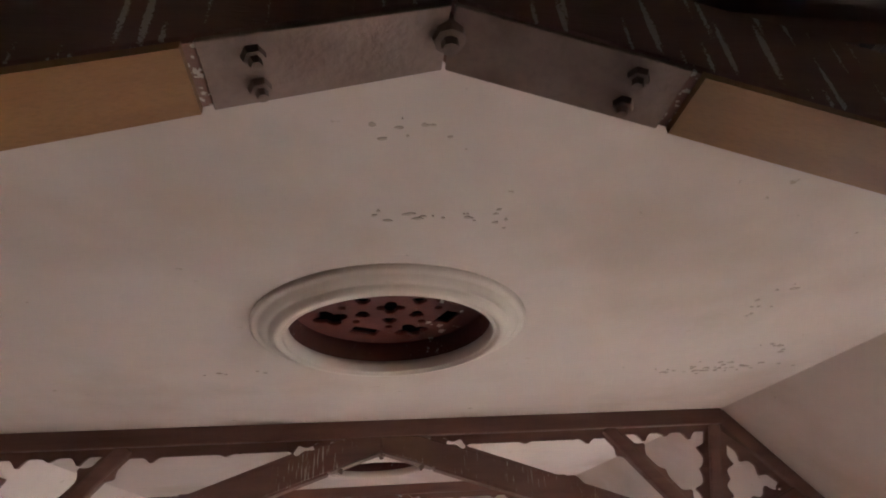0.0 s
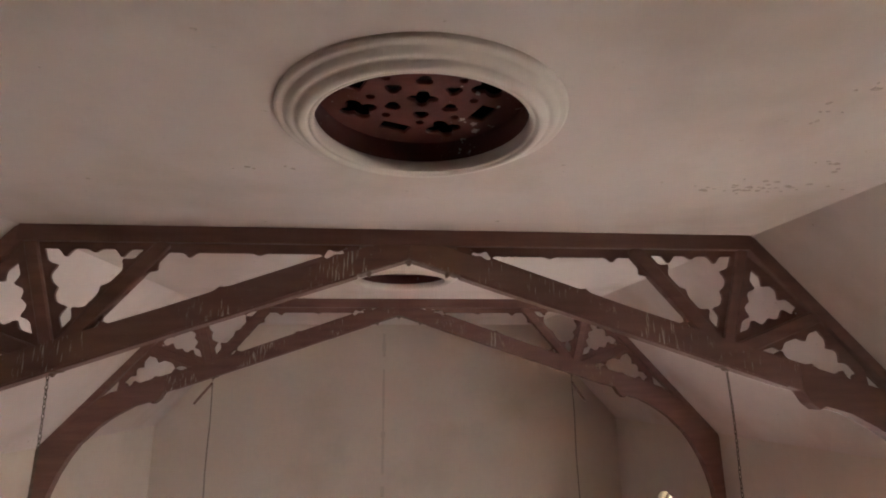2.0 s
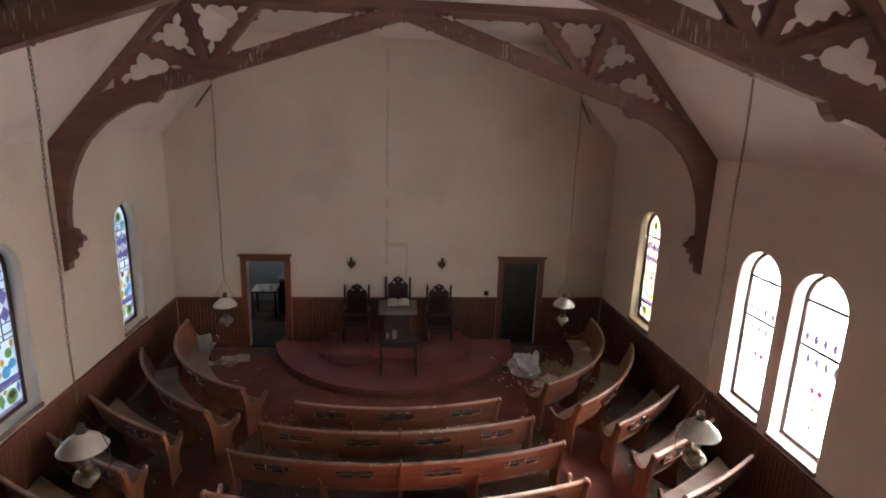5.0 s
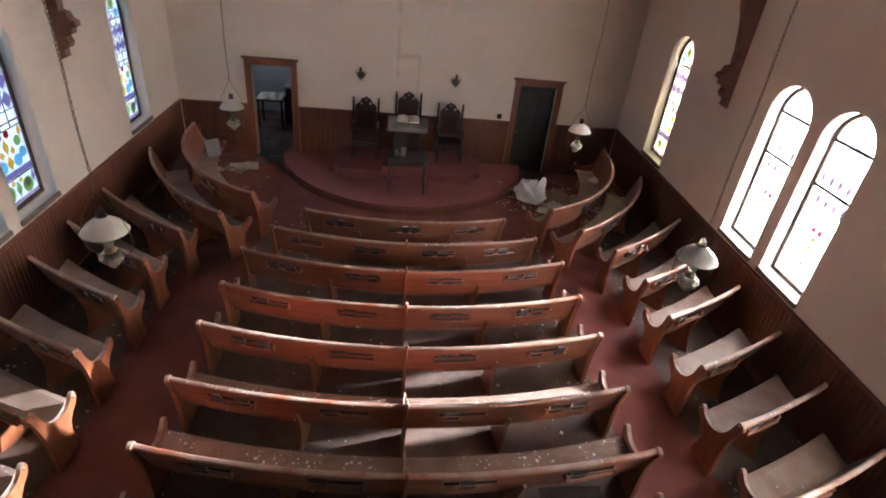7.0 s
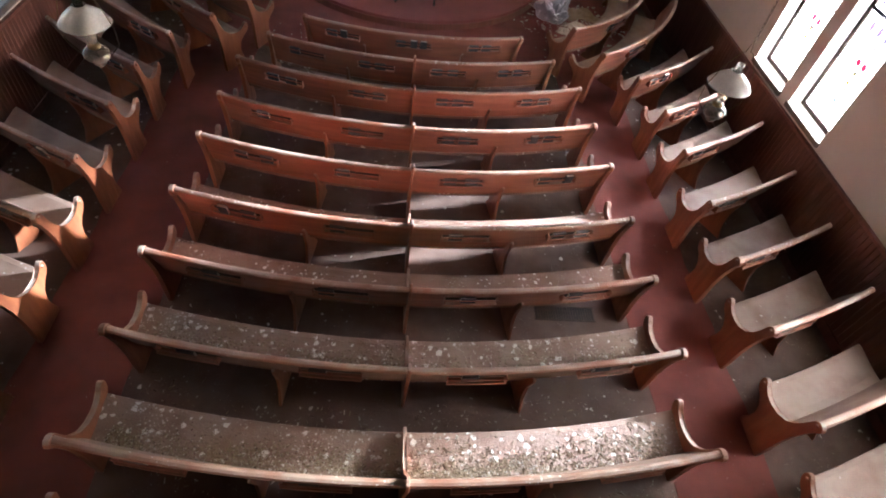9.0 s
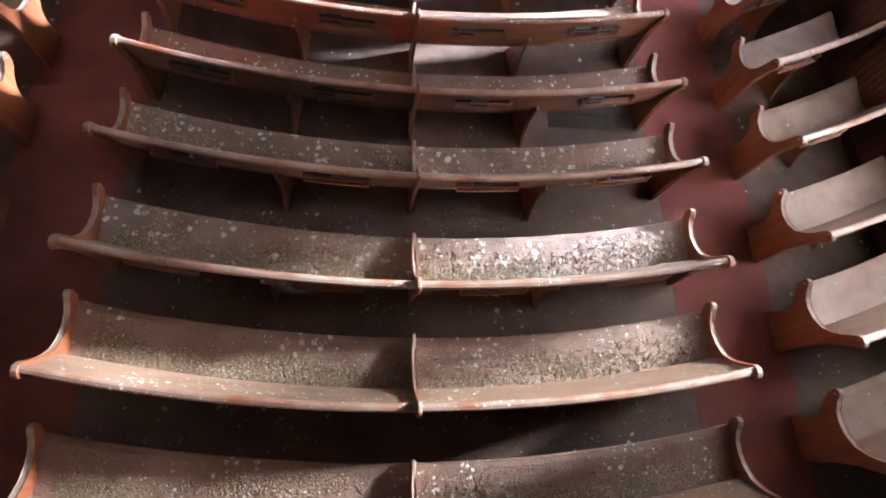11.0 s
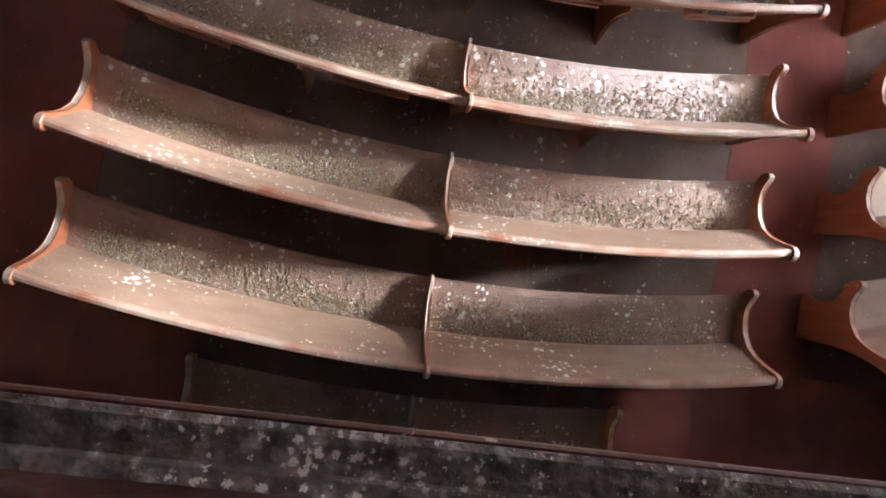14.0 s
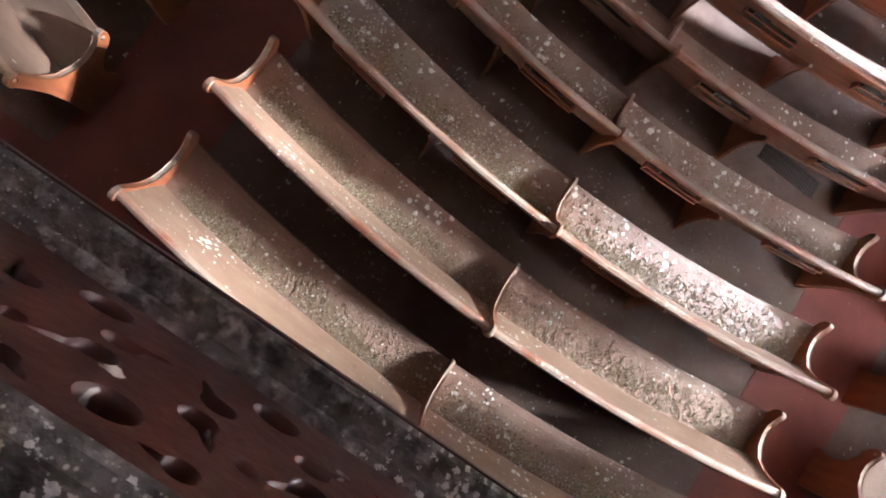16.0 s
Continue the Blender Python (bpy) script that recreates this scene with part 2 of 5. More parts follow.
BOOK_COVER = mat("faded_book_cloth", (0.085, 0.080, 0.085), (0.05, 0.048, 0.052), 15, 0.8, 0.2, dust=((0.22, 0.20, 0.19), 0.6))
PAPER = mat("yellowed_paper", (0.60, 0.55, 0.47), (0.52, 0.46, 0.38), 14, 0.9, 0.1)
BAG = mat("white_plastic_sheet", (0.66, 0.66, 0.66), (0.58, 0.58, 0.59), 5, 0.4, 0.15)
CARDBOARD = mat("tan_cardboard", (0.34, 0.25, 0.165), (0.27, 0.20, 0.13), 5, 0.85, 0.2)
STRAW = mat("dry_straw", (0.33, 0.265, 0.17), (0.20, 0.155, 0.10), 30, 0.9, 0.2)
CRUMB = mat("dirt_crumb", (0.13, 0.085, 0.06), (0.08, 0.05, 0.038), 40, 0.95, 0.3)
REDPANEL = mat("worn_red_brown_paint", (0.095, 0.027, 0.020), (0.055, 0.017, 0.014), 5, 0.38, 0.25, fine=35, spots=((0.50, 0.475, 0.45), 15.0, 0.66, False), specks=((0.45, 0.42, 0.40), 42.0, 0.22))
DROPPING = mat("droppings", (0.58, 0.55, 0.49), (0.40, 0.35, 0.29), 40, 0.9, 0.3)
UPHOLSTERY = mat("dark_red_velvet", (0.06, 0.018, 0.017), (0.04, 0.012, 0.012), 10, 0.9, 0.2)
CLOTH = mat("grey_cloth", (0.22, 0.195, 0.175), (0.17, 0.15, 0.135), 8, 0.95, 0.2)
ROOM_WALL = mat("back_room_plaster", (0.45, 0.45, 0.43), (0.38, 0.38, 0.37), 2, 0.9, 0.1)
BOUNCE_GROUND = mat("pale_bounce_ground", (0.34, 0.30, 0.22), (0.26, 0.24, 0.16), 1, 0.95, 0.3)
G_PLAIN = glass("plain_clear_glass", (0.62, 0.62, 0.62), 0.70)
# milkier glass for unseen panes, tinted to dim the sunbeam
G_BEAM_DIM = glass("beam_dimming_opal_glass", (0.84, 0.81, 0.76), 0.48)
G_CLEAR = glass("pale_clear_glass", (0.98, 0.98, 0.98), 0.60)
G_DIM = glass("dim_opal_glass", (0.66, 0.65, 0.66), 0.4)
G_AMBER = glass("pale_amber_glass", (0.36, 0.34, 0.29), 0.25)
G_LILAC = glass("deep_lilac_glass", (0.13, 0.10, 0.145), 0.6)
G_TEAL = glass("deep_teal_glass", (0.05, 0.09, 0.095), 0.6)
G_PURPLE = glass("purple_glass", (0.40, 0.33, 0.52), 0.6)
G_STRAWPALE = glass("pale_straw_glass", (0.13, 0.08, 0.012), 0.6)
G_BLUE = glass("blue_glass", (0.36, 0.60, 0.72), 0.6)
G_YELLOW = glass("amber_glass", (0.80, 0.55, 0.10), 0.6)
G_FAINT = glass("faint_mauve_glass", (0.22, 0.19, 0.22), 0.6)
G_RED = glass("red_glass", (0.50, 0.03, 0.06), 0.6)
G_GREEN = glass("green_glass", (0.45, 0.56, 0.25), 0.6)
G_ROSE = glass("rose_glass", (0.55, 0.42, 0.50), 0.6)
G_LAMP = glass("clear_lamp_glass", (0.80, 0.79, 0.74), 0.75)

# ---------------------------------------------------------------- mesh helpers


def mesh_of(bm, name):
    bmesh.ops.recalc_face_normals(bm, faces=bm.faces)
    me = bpy.data.meshes.new(name)
    bm.to_mesh(me)
    bm.free()
    return me


def part(name, data, material, parent=None, label="", m=None, smooth=False):
    """One mesh object; data is a bmesh or a mesh."""
    me = data if isinstance(data, bpy.types.Mesh) else mesh_of(data, name)
    if not me.materials:
        me.materials.append(material)
    if smooth:
        me.polygons.foreach_set("use_smooth", [True] * len(me.polygons))
    ob = new(name, me)
    ob.parent = parent
    if m is not None:
        ob.matrix_basis = m
    if label:
        ob["label"] = label
    return ob


def thing(name, at, label, category, group="", kind="", m=None):
    ob = new(name)
    ob.empty_display_size = 0.1
    ob.matrix_basis = m if m is not None else pose(*at)
    return tagged(ob, label, category, group, kind)


def box(x0, x1, y0, y1, z0, z1, bev=0.0, bm=None):
    own = bm is None
    bm = bm or bmesh.new()
    r = bmesh.ops.create_cube(bm, size=1.0, matrix=Matrix.Translation(((x0 + x1) / 2, (y0 + y1) / 2, (z0 + z1) / 2)) @ Matrix.Diagonal((x1 - x0, y1 - y0, z1 - z0, 1)))
    if bev > 0 and own:
        bmesh.ops.bevel(bm, geom=bm.edges[:], offset=bev, segments=2, affect="EDGES", profile=0.6)
    return bm


def slab(poly, a0, a1, plane="xz", bev=0.0):
    """A polygon in a plane, made solid from a0 to a1 along the third axis."""
    bm = bmesh.new()

    def put(u, v, w):
        return {"xz": (u, w, v), "yz": (w, u, v), "xy": (u, v, w)}[plane]

    lo = [bm.verts.new(put(u, v, a0)) for u, v in poly]
    hi = [bm.verts.new(put(u, v, a1)) for u, v in poly]
    bm.faces.new(lo)
    bm.faces.new(hi[::-1])
    n = len(poly)
    for i in range(n):
        bm.faces.new((lo[i], lo[(i + 1) % n], hi[(i + 1) % n], hi[i]))
    if bev > 0:
        bmesh.ops.bevel(bm, geom=[e for e in bm.edges if abs((e.verts[0].co - e.verts[1].co).length) > 2.5 * bev], offset=bev, segments=1, affect="EDGES")
    return bm


def pierced(outer, holes, a0, a1, plane="xz"):
    """A plate with holes, as a mesh."""
    cu = bpy.data.curves.new("plate", "CURVE")
    cu.dimensions, cu.fill_mode, cu.extrude = "2D", "BOTH", abs(a1 - a0) / 2
    for pts in (outer, *holes):
        s = cu.splines.new("POLY")
        s.points.add(len(pts) - 1)
        for p, (u, v) in zip(s.points, pts):
            p.co = (u, v, 0, 1)
        s.use_cyclic_u = True
    ob = bpy.data.objects.new("plate", cu)
    me = bpy.data.meshes.new_from_object(ob)
    bpy.data.objects.remove(ob)
    mid = (a0 + a1) / 2
    for v in me.vertices:
        x, y, z = v.co
        v.co = {"xz": (x, mid + z, y), "yz": (mid + z, x, y), "xy": (x, y, mid + z)}[plane]
    bm = bmesh.new()
    bm.from_mesh(me)
    bmesh.ops.remove_doubles(bm, verts=bm.verts, dist=1e-5)
    me.materials.clear()
    bmesh.ops.recalc_face_normals(bm, faces=bm.faces)
    bm.to_mesh(me)
    bm.free()
    return me


def lathe(profile, n=32, bm=None, at=(0, 0, 0)):
    """A profile of (radius, z) turned round z."""
    bm = bm or bmesh.new()
    rings = []
    for r, z in profile:
        if r < 1e-5:
            rings.append([bm.verts.new((at[0], at[1], at[2] + z))])
        else:
            rings.append([bm.verts.new((at[0] + r * math.cos(2 * math.pi * k / n), at[1] + r * math.sin(2 * math.pi * k / n), at[2] + z)) for k in range(n)])
    for a, b in zip(rings, rings[1:]):
        for k in range(n):
            q = [a[k % len(a)], a[(k + 1) % len(a)], b[(k + 1) % len(b)], b[k % len(b)]]
            q = list(dict.fromkeys(q))
            if len(q) > 2:
                bm.faces.new(q)
    return bm


def tube(pts, r, n=8, bm=None):
    """A round rod along points."""
    bm = bm or bmesh.new()
    pts = [Vector(p) for p in pts]
    rings = []
    for i, p in enumerate(pts):
        d = (pts[min(i + 1, len(pts) - 1)] - pts[max(i - 1, 0)]).normalized()
        u = d.orthogonal().normalized()
        v = d.cross(u)
        rings.append([bm.verts.new(p + r * (math.cos(2 * math.pi * k / n) * u + math.sin(2 * math.pi * k / n) * v)) for k in range(n)])
    for a, b in zip(rings, rings[1:]):
        best = min(range(n), key=lambda s: (a[0].co - b[s].co).length)
        for k in range(n):
            bm.faces.new((a[k], a[(k + 1) % n], b[(k + 1 + best) % n], b[(k + best) % n]))
    bm.faces.new(rings[0][::-1])
    bm.faces.new(rings[-1])
    return bm


def circle(cx, cz, r, n=24, a0=0.0, a1=360.0):
    full = abs(a1 - a0) >= 359.9
    return [(cx + r * math.cos(radians(a0 + (a1 - a0) * k / (n if full else n - 1))), cz + r * math.sin(radians(a0 + (a1 - a0) * k / (n if full else n - 1)))) for k in range(n)]


def arch(yc, w, z0, z1, n=16):
    """The outline of a round-headed opening."""
    r = w / 2
    return [(yc - r, z0), (yc + r, z0)] + circle(yc, z1 - r, r, n, 0, 180)


# ---------------------------------------------------------------- the shell
HALF, FRONT, REAR, CEIL, KINK, FLAT = 5.08, 10.5, -6.0, 7.105, 4.97, 3.19
RIGHT_WINDOWS = (-0.2, 0.95, 3.865, 5.0, 8.41)
LEFT_WINDOWS = (-0.2, 0.95, 3.89, 5.04, 8.48)
SILL_Z, HEAD_Z, OPEN_W = 1.36, 3.79, 0.93

# unseen ground, made pale to bounce daylight up to the ceiling
ground = tagged(part("ground", box(-400, 400, -400, 400, -0.75, -0.55), BOUNCE_GROUND), "unseen flat pale ground added outside to bounce daylight indoors", "ground", kind="structure")
floor = tagged(part("floor", box(-HALF - 0.3, HALF + 0.3, REAR - 0.3, FRONT + 4.0, -0.25, 0.0), FLOOR), "dusty bare floor littered with droppings", "floor", kind="structure")

for _side, _ys, _nm in ((1, RIGHT_WINDOWS, "wall_east"), (-1, LEFT_WINDOWS, "wall_west")):
    _out = [(REAR - 0.3, -0.25), (FRONT + 0.3, -0.25), (FRONT + 0.3, KINK), (REAR - 0.3, KINK)]
    _me = pierced(_out, [arch(y, OPEN_W, SILL_Z, HEAD_Z) for y in _ys], _side * HALF, _side * (HALF + 0.34), "yz")
    tagged(part(_nm, _me, PLASTER), "cream plastered side wall with round-headed windows", "wall", kind="structure")

DOORS = ((-3.03, 0.86, 2.13), (3.0, 0.86, 2.11))
_out = [(-HALF, -0.25), (HALF, -0.25), (HALF, KINK), (FLAT, CEIL), (-FLAT, CEIL), (-HALF, KINK)]
_holes = [[(x - w / 2, 0.0), (x + w / 2, 0.0), (x + w / 2, hh), (x - w / 2, hh)] for x, w, hh in DOORS]
tagged(part("wall_north", pierced(_out, _holes, FRONT, FRONT + 0.2), PLASTER), "tall cream plaster end wall with faint stains", "wall", kind="structure")
tagged(part("wall_south", slab(_out, REAR - 0.3, REAR), PLASTER), "plain plaster rear wall", "wall", kind="structure")

MEDALLIONS = ((-0.01, 0.30), (0.0, 4.55))
ROSE = 1.13
_me = pierced([(-FLAT, REAR - 0.3), (FLAT, REAR - 0.3), (FLAT, FRONT + 0.2), (-FLAT, FRONT + 0.2)],
              [circle(x, y, 0.4931 * ROSE, 48) for x, y in MEDALLIONS], CEIL, CEIL + 0.12, "xy")
tagged(part("ceiling", _me, CEILING), "flat cream plaster ceiling with brown stains", "ceiling", kind="structure")
for _s2, _nm in ((1, "ceiling_slope_east"), (-1, "ceiling_slope_west")):
    _p = [(_s2 * FLAT, CEIL), (_s2 * HALF, KINK), (_s2 * (HALF + 0.34), KINK), (_s2 * (HALF + 0.34), KINK + 0.1), (_s2 * (FLAT + 0.1), CEIL + 0.12), (_s2 * FLAT, CEIL + 0.12)]
    tagged(part(_nm, slab(_p, REAR - 0.3, FRONT + 0.2), CEILING), "sloping cream plaster side of the ceiling", "ceiling", kind="structure")
# unseen cover added over the vent holes, keeping daylight out
tagged(part("roof_deck", box(-FLAT - 0.2, FLAT + 0.2, REAR - 0.3, FRONT + 0.2, CEIL + 0.55, CEIL + 0.65), BLACK_AND_SHADE), "unseen near-black sheet added above the ceiling to keep daylight out", "roof", kind="structure")

# streaks and an old pipe mark on the end wall
_crack = mat("grime_streak", (0.585, 0.50, 0.43), (0.62, 0.535, 0.46), 3, 0.95, 0.05)
_bm = bmesh.new()
_rng = random.Random(5)
for _x, _z0, _z1, _w in ((-0.25, 1.3, 6.9, 0.035), (0.22, 1.4, 2.55, 0.03), (0.0, 2.5, 2.6, 0.2)):
    _z = _z0
    while _z < _z1:
        _dz = _rng.uniform(0.12, 0.3)
        _ww = _w * _rng.uniform(0.5, 1.4)
        if _rng.random() < 0.85:
            box(_x - _ww, _x + _ww + _rng.uniform(-0.004, 0.004), FRONT - 0.003, FRONT + 0.02, _z, min(_z + _dz, _z1), bm=_bm)
        _z += _dz
tagged(part("wall_stain", _bm, _crack), "faint grey vertical water streaks on plaster", "stain", kind="structure")

# flaking plaster in loose clusters on the ceiling
_scab = mat("flaked_plaster_edge", (0.46, 0.38, 0.325), (0.55, 0.47, 0.415), 9, 0.95, 0.2)
_bm = bmesh.new()
_rng = random.Random(17)
for _x, _y, _sx, _sy, _n in ((-0.01, -1.25, 0.07, 0.05, 8), (0.05, -0.79, 0.16, 0.02, 12), (0.28, -0.79, 0.08, 0.04, 9), (2.25, 1.13, 0.16, 0.07, 22),
                             (2.52, 1.1, 0.14, 0.05, 14), (2.6, 0.71, 0.09, 0.04, 7), (2.01, -0.11, 0.05, 0.18, 9), (-0.9, 0.99, 0.13, 0.02, 6)):
    for _ in range(_n):
        _px, _py, _rr = _x + _rng.gauss(0, _sx), _y + _rng.gauss(0, _sy), _rng.uniform(0.006, 0.022) * (0.5 if _y < -0.5 else 0.9)
        _st = _rng.uniform(0.8, 2.2)
        _vs = [_bm.verts.new((_px + _st * _rr * _rng.uniform(0.5, 1.1) * math.cos(a), _py + _rr * _rng.uniform(0.5, 1.1) * math.sin(a), CEIL - 0.003)) for a in np.linspace(0, 5.6, 8)]
        _bm.faces.new(_vs)
_r = bmesh.ops.extrude_face_region(_bm, geom=_bm.faces[:])
for _v in _r["geom"]:
    if isinstance(_v, bmesh.types.BMVert):
        _v.co.z += 0.006
tagged(part("ceiling_flakes", _bm, _scab), "small brownish flakes of loose ceiling plaster", "stain", kind="structure")

# ---- wainscot: boards with joints, a cap and a base
CAP_Z = 1.25


_bw = 0.0395
BOARD_ME = mesh_of(slab([(-_bw, -0.006), (-_bw, -0.016), (-_bw + 0.006, -0.022), (_bw - 0.006, -0.022), (_bw, -0.016), (_bw, -0.006)], 0.141, CAP_Z - 0.031, "xy"), "board")


def wainscot(nm, along, lo, hi, at, inward, gaps=()):
    """Upright boards along a wall, from lo to hi, proud of it by inward."""
    if along == "x":
        ob = part(nm, box(lo, hi, min(at, at + inward * 0.25), max(at, at + inward * 0.25) , 0.0, CAP_Z - 0.04), WAINSCOT)
    else:
        ob = part(nm, box(min(at, at + inward * 0.25), max(at, at + inward * 0.25), lo, hi, 0.0, CAP_Z - 0.04), WAINSCOT)
    if gaps:
        ob.data.clear_geometry()
        bm = bmesh.new()
        ee = [lo, *[g for gg in gaps for g in gg], hi]
        for e0, e1 in zip(ee[::2], ee[1::2]):
            box(e0, e1, min(at, at + inward * 0.25), max(at, at + inward * 0.25), 0.0, CAP_Z - 0.04, bm=bm)
        bm.to_mesh(ob.data)
        bm.free()
    tagged(ob, "dark red-brown beadboard wainscot", "wainscot", kind="structure")
    n = round((hi - lo) / 0.0825)
    st = (hi - lo) / n
    for k in range(n):
        a = lo + (k + 0.5) * st
        if any(g0 - st / 2 < a < g1 + st / 2 for g0, g1 in gaps) or (along == "y" and a < -4.5):
            continue
        m = pose(a, at, 0) if along == "x" else pose(at, a, 0, 0, 0, -90 if inward < 0 else 90)
        part("board", BOARD_ME, WAINSCOT, ob, m=m)
    edges = sorted({lo, hi, *[g for gg in gaps for g in gg]})
    for e0, e1 in zip(edges, edges[1:]):
        if any(g0 <= (e0 + e1) / 2 <= g1 for g0, g1 in gaps):
            continue
        for n2, z0, z1, d in (("cap_rail", CAP_Z - 0.03, CAP_Z + 0.01, 2.4), ("baseboard", 0.0, 0.14, 1.6)):
            if along == "x":
                bm = box(e0, e1, min(at, at + inward * d), max(at, at + inward * d), z0, z1, 0.006)
            else:
                bm = box(min(at, at + inward * d), max(at, at + inward * d), e0, e1, z0, z1, 0.006)
            part(n2, bm, TRIM, ob)


_gaps = [(x - w / 2 - 0.14, x + w / 2 + 0.14) for x, w, _ in DOORS]
wainscot("wainscot_north", "x", -HALF + 0.03, HALF - 0.03, FRONT, -0.022, _gaps)
wainscot("wainscot_east", "y", REAR, FRONT - 0.03, HALF, -0.022)
wainscot("wainscot_west", "y", REAR, FRONT - 0.03, -HALF, 0.022)

# ---- doorways and the rooms behind
for _i, (_x, _w, _h) in enumerate(DOORS):
    d = thing(f"door_{_i + 1}", (_x, FRONT, 0), ("open doorway in a dark wood casing to a back room", "dark closed door in a red-brown wood casing")[_i], "door", kind="structure")
    for _s2 in (-1, 1):
        part("jamb_casing", box(_s2 * _w / 2, _s2 * (_w / 2 + 0.135), -0.035, 0.0, 0, _h, 0.008) if _s2 > 0 else box(-_w / 2 - 0.135, -_w / 2, -0.035, 0.0, 0, _h, 0.008), TRIM, d)
    part("head_casing", box(-_w / 2 - 0.135, _w / 2 + 0.135, -0.04, 0.0, _h + 0.001, _h + 0.12, 0.008), TRIM, d)
    part("cornice", slab([(-0.0, _h + 0.121), (-0.055, _h + 0.121), (-0.075, _h + 0.16), (-0.0, _h + 0.165)], -_w / 2 - 0.175, _w / 2 + 0.175, "yz"), TRIM, d)
    part("threshold", box(-_w / 2, _w / 2, 0.0, 0.2, 0.001, 0.02), DARKWOOD, d)
    if _i == 1:
        dd = part("door_leaf", box(-_w / 2 + 0.003, _w / 2 - 0.003, 0.10, 0.145, 0.022, _h - 0.003), BLACKDOOR, d, "nearly black painted panel door")
        for _px in (-0.19, 0.19):
            for _z0, _z1 in ((0.2, 0.85), (1.05, 1.95)):
                part("panel", box(_px - 0.14, _px + 0.14, 0.088, 0.1, _z0, _z1, 0.005), BLACKDOOR, dd)
        part("door_knob", lathe([(0.0, 0.05), (0.02, 0.048), (0.028, 0.03), (0.02, 0.012), (0.01, 0.0)], 14), BRASS, dd, m=pose(-0.35, 0.10, 1.0, 90, 0, 0))
    else:
        part("door_leaf", box(_w / 2 - 0.05, _w / 2 - 0.008, 0.21, 1.0, 0.022, _h - 0.003, 0.004), ROOM_WALL, d, "pale painted door standing open inside")

_rx0, _rx1, _ry1 = -4.6, -1.7, FRONT + 3.4
for _nm, _b in (("back_room_wall_north", (_rx0, _rx1, _ry1, _ry1 + 0.1, -0.1, 2.7)), ("back_room_wall_west", (_rx0 - 0.1, _rx0, FRONT + 0.2, _ry1 + 0.1, -0.1, 2.7)),
                ("back_room_wall_east", (_rx1, _rx1 + 0.1, FRONT + 0.2, _ry1 + 0.1, -0.1, 2.7)), ("back_room_ceiling", (_rx0 - 0.1, _rx1 + 0.1, FRONT + 0.2, _ry1 + 0.1, 2.7, 2.8))):
    tagged(part(_nm, box(*_b), ROOM_WALL), "dim grey plaster of the back room", "wall", kind="structure")
# unseen sheet added to keep daylight from the door gaps
tagged(part("passage_wall", box(2.2, 3.9, FRONT + 0.9, FRONT + 1.0, -0.1, 2.7), BLACK_AND_SHADE), "unseen near-black sheet added behind the closed door", "wall", kind="structure")
# fill lamp added to brighten the back room; the wall behind is solid
_l = bpy.data.lights.new("back_room_fill_lamp", "AREA")
_l.shape, _l.size, _l.size_y, _l.energy, _l.color = "RECTANGLE", 0.6, 1.0, ROOM_WATTS, (0.85, 0.93, 1.0)
new("back_room_fill_lamp", _l).matrix_world = look((_rx0 + 0.06, FRONT + 2.2, 1.7), (_rx1, FRONT + 2.4, 1.2))
t = thing("cabinet", (-2.75, FRONT + 2.6, 0), "dark low cabinet with a white top in the back room", "cabinet")
part("body", box(-0.45, 0.45, -0.3, 0.3, 0.0, 0.98, 0.01), DARKWOOD, t)
part("worktop", box(-0.48, 0.48, -0.33, 0.33, 0.98, 1.03, 0.01), ROOM_WALL, t, "white top")
t = thing("side_table", (-3.55, FRONT + 2.2, 0), "small table under a pale cloth", "table")
part("tabletop", box(-0.35, 0.35, -0.3, 0.3, 0.72, 0.76, 0.01), DARKWOOD, t)
for _a in (-0.3, 0.3):
    for _b in (-0.25, 0.25):
        part("leg", box(_a - 0.025, _a + 0.025, _b - 0.025, _b + 0.025, 0, 0.72, 0.004), DARKWOOD, t)
t = thing("tablecloth", (-3.55, FRONT + 2.2, 0.762), "crumpled pale cloth on a small table", "cloth")
_bm = bmesh.new()
bmesh.ops.create_grid(_bm, x_segments=18, y_segments=18, size=0.33)
for _v in _bm.verts:
    _v.co.z = 0.012 + 0.06 * (noise.noise(_v.co * 7) + 0.4) * (1 if _v.co.length < 0.3 else 0.3)
bmesh.ops.solidify(_bm, geom=_bm.faces[:], thickness=0.008)
part("cloth", _bm, PAPER, t, smooth=True)
t = thing("wall_hanging", (-2.72, _ry1, 1.85), "dark red cloth hanging on the back room wall", "hanging")
part("cloth", box(-0.2, 0.2, -0.03, 0.0, -0.4, 0.4, 0.008), mat("red_cloth", (0.26, 0.03, 0.025), (0.19, 0.022, 0.02), 6, 0.9, 0.3), t)

# ---- carpets
YC = 11.5  # all pew rows curve round this point on the centre line


ARC = [0.0, YC]


def on_arc(r, deg, z=0.0):
    return Vector((ARC[0] + r * math.sin(radians(deg)), ARC[1] - r * math.cos(radians(deg)), z))


def carpet(nm, poly, z=0.006, m=CARPET, lab="worn maroon carpet strewn with dirt"):
    ob = part(nm, slab(poly, 0.0005, z, "xy"), m)
    return tagged(ob, lab, "carpet", kind="structure")


for _s2 in (1, -1):
    _pts_in = [(_s2 * (2.62 + 0.02 * math.sin(k * 1.7)), -5.5 + k * 0.5) for k in range(32)]
    _pts_out = [(_s2 * (3.64 + 0.03 * math.sin(k * 2.3)), -5.5 + k * 0.5) for k in range(31, -1, -1)]
    carpet("carpet_aisle", _pts_in + _pts_out)
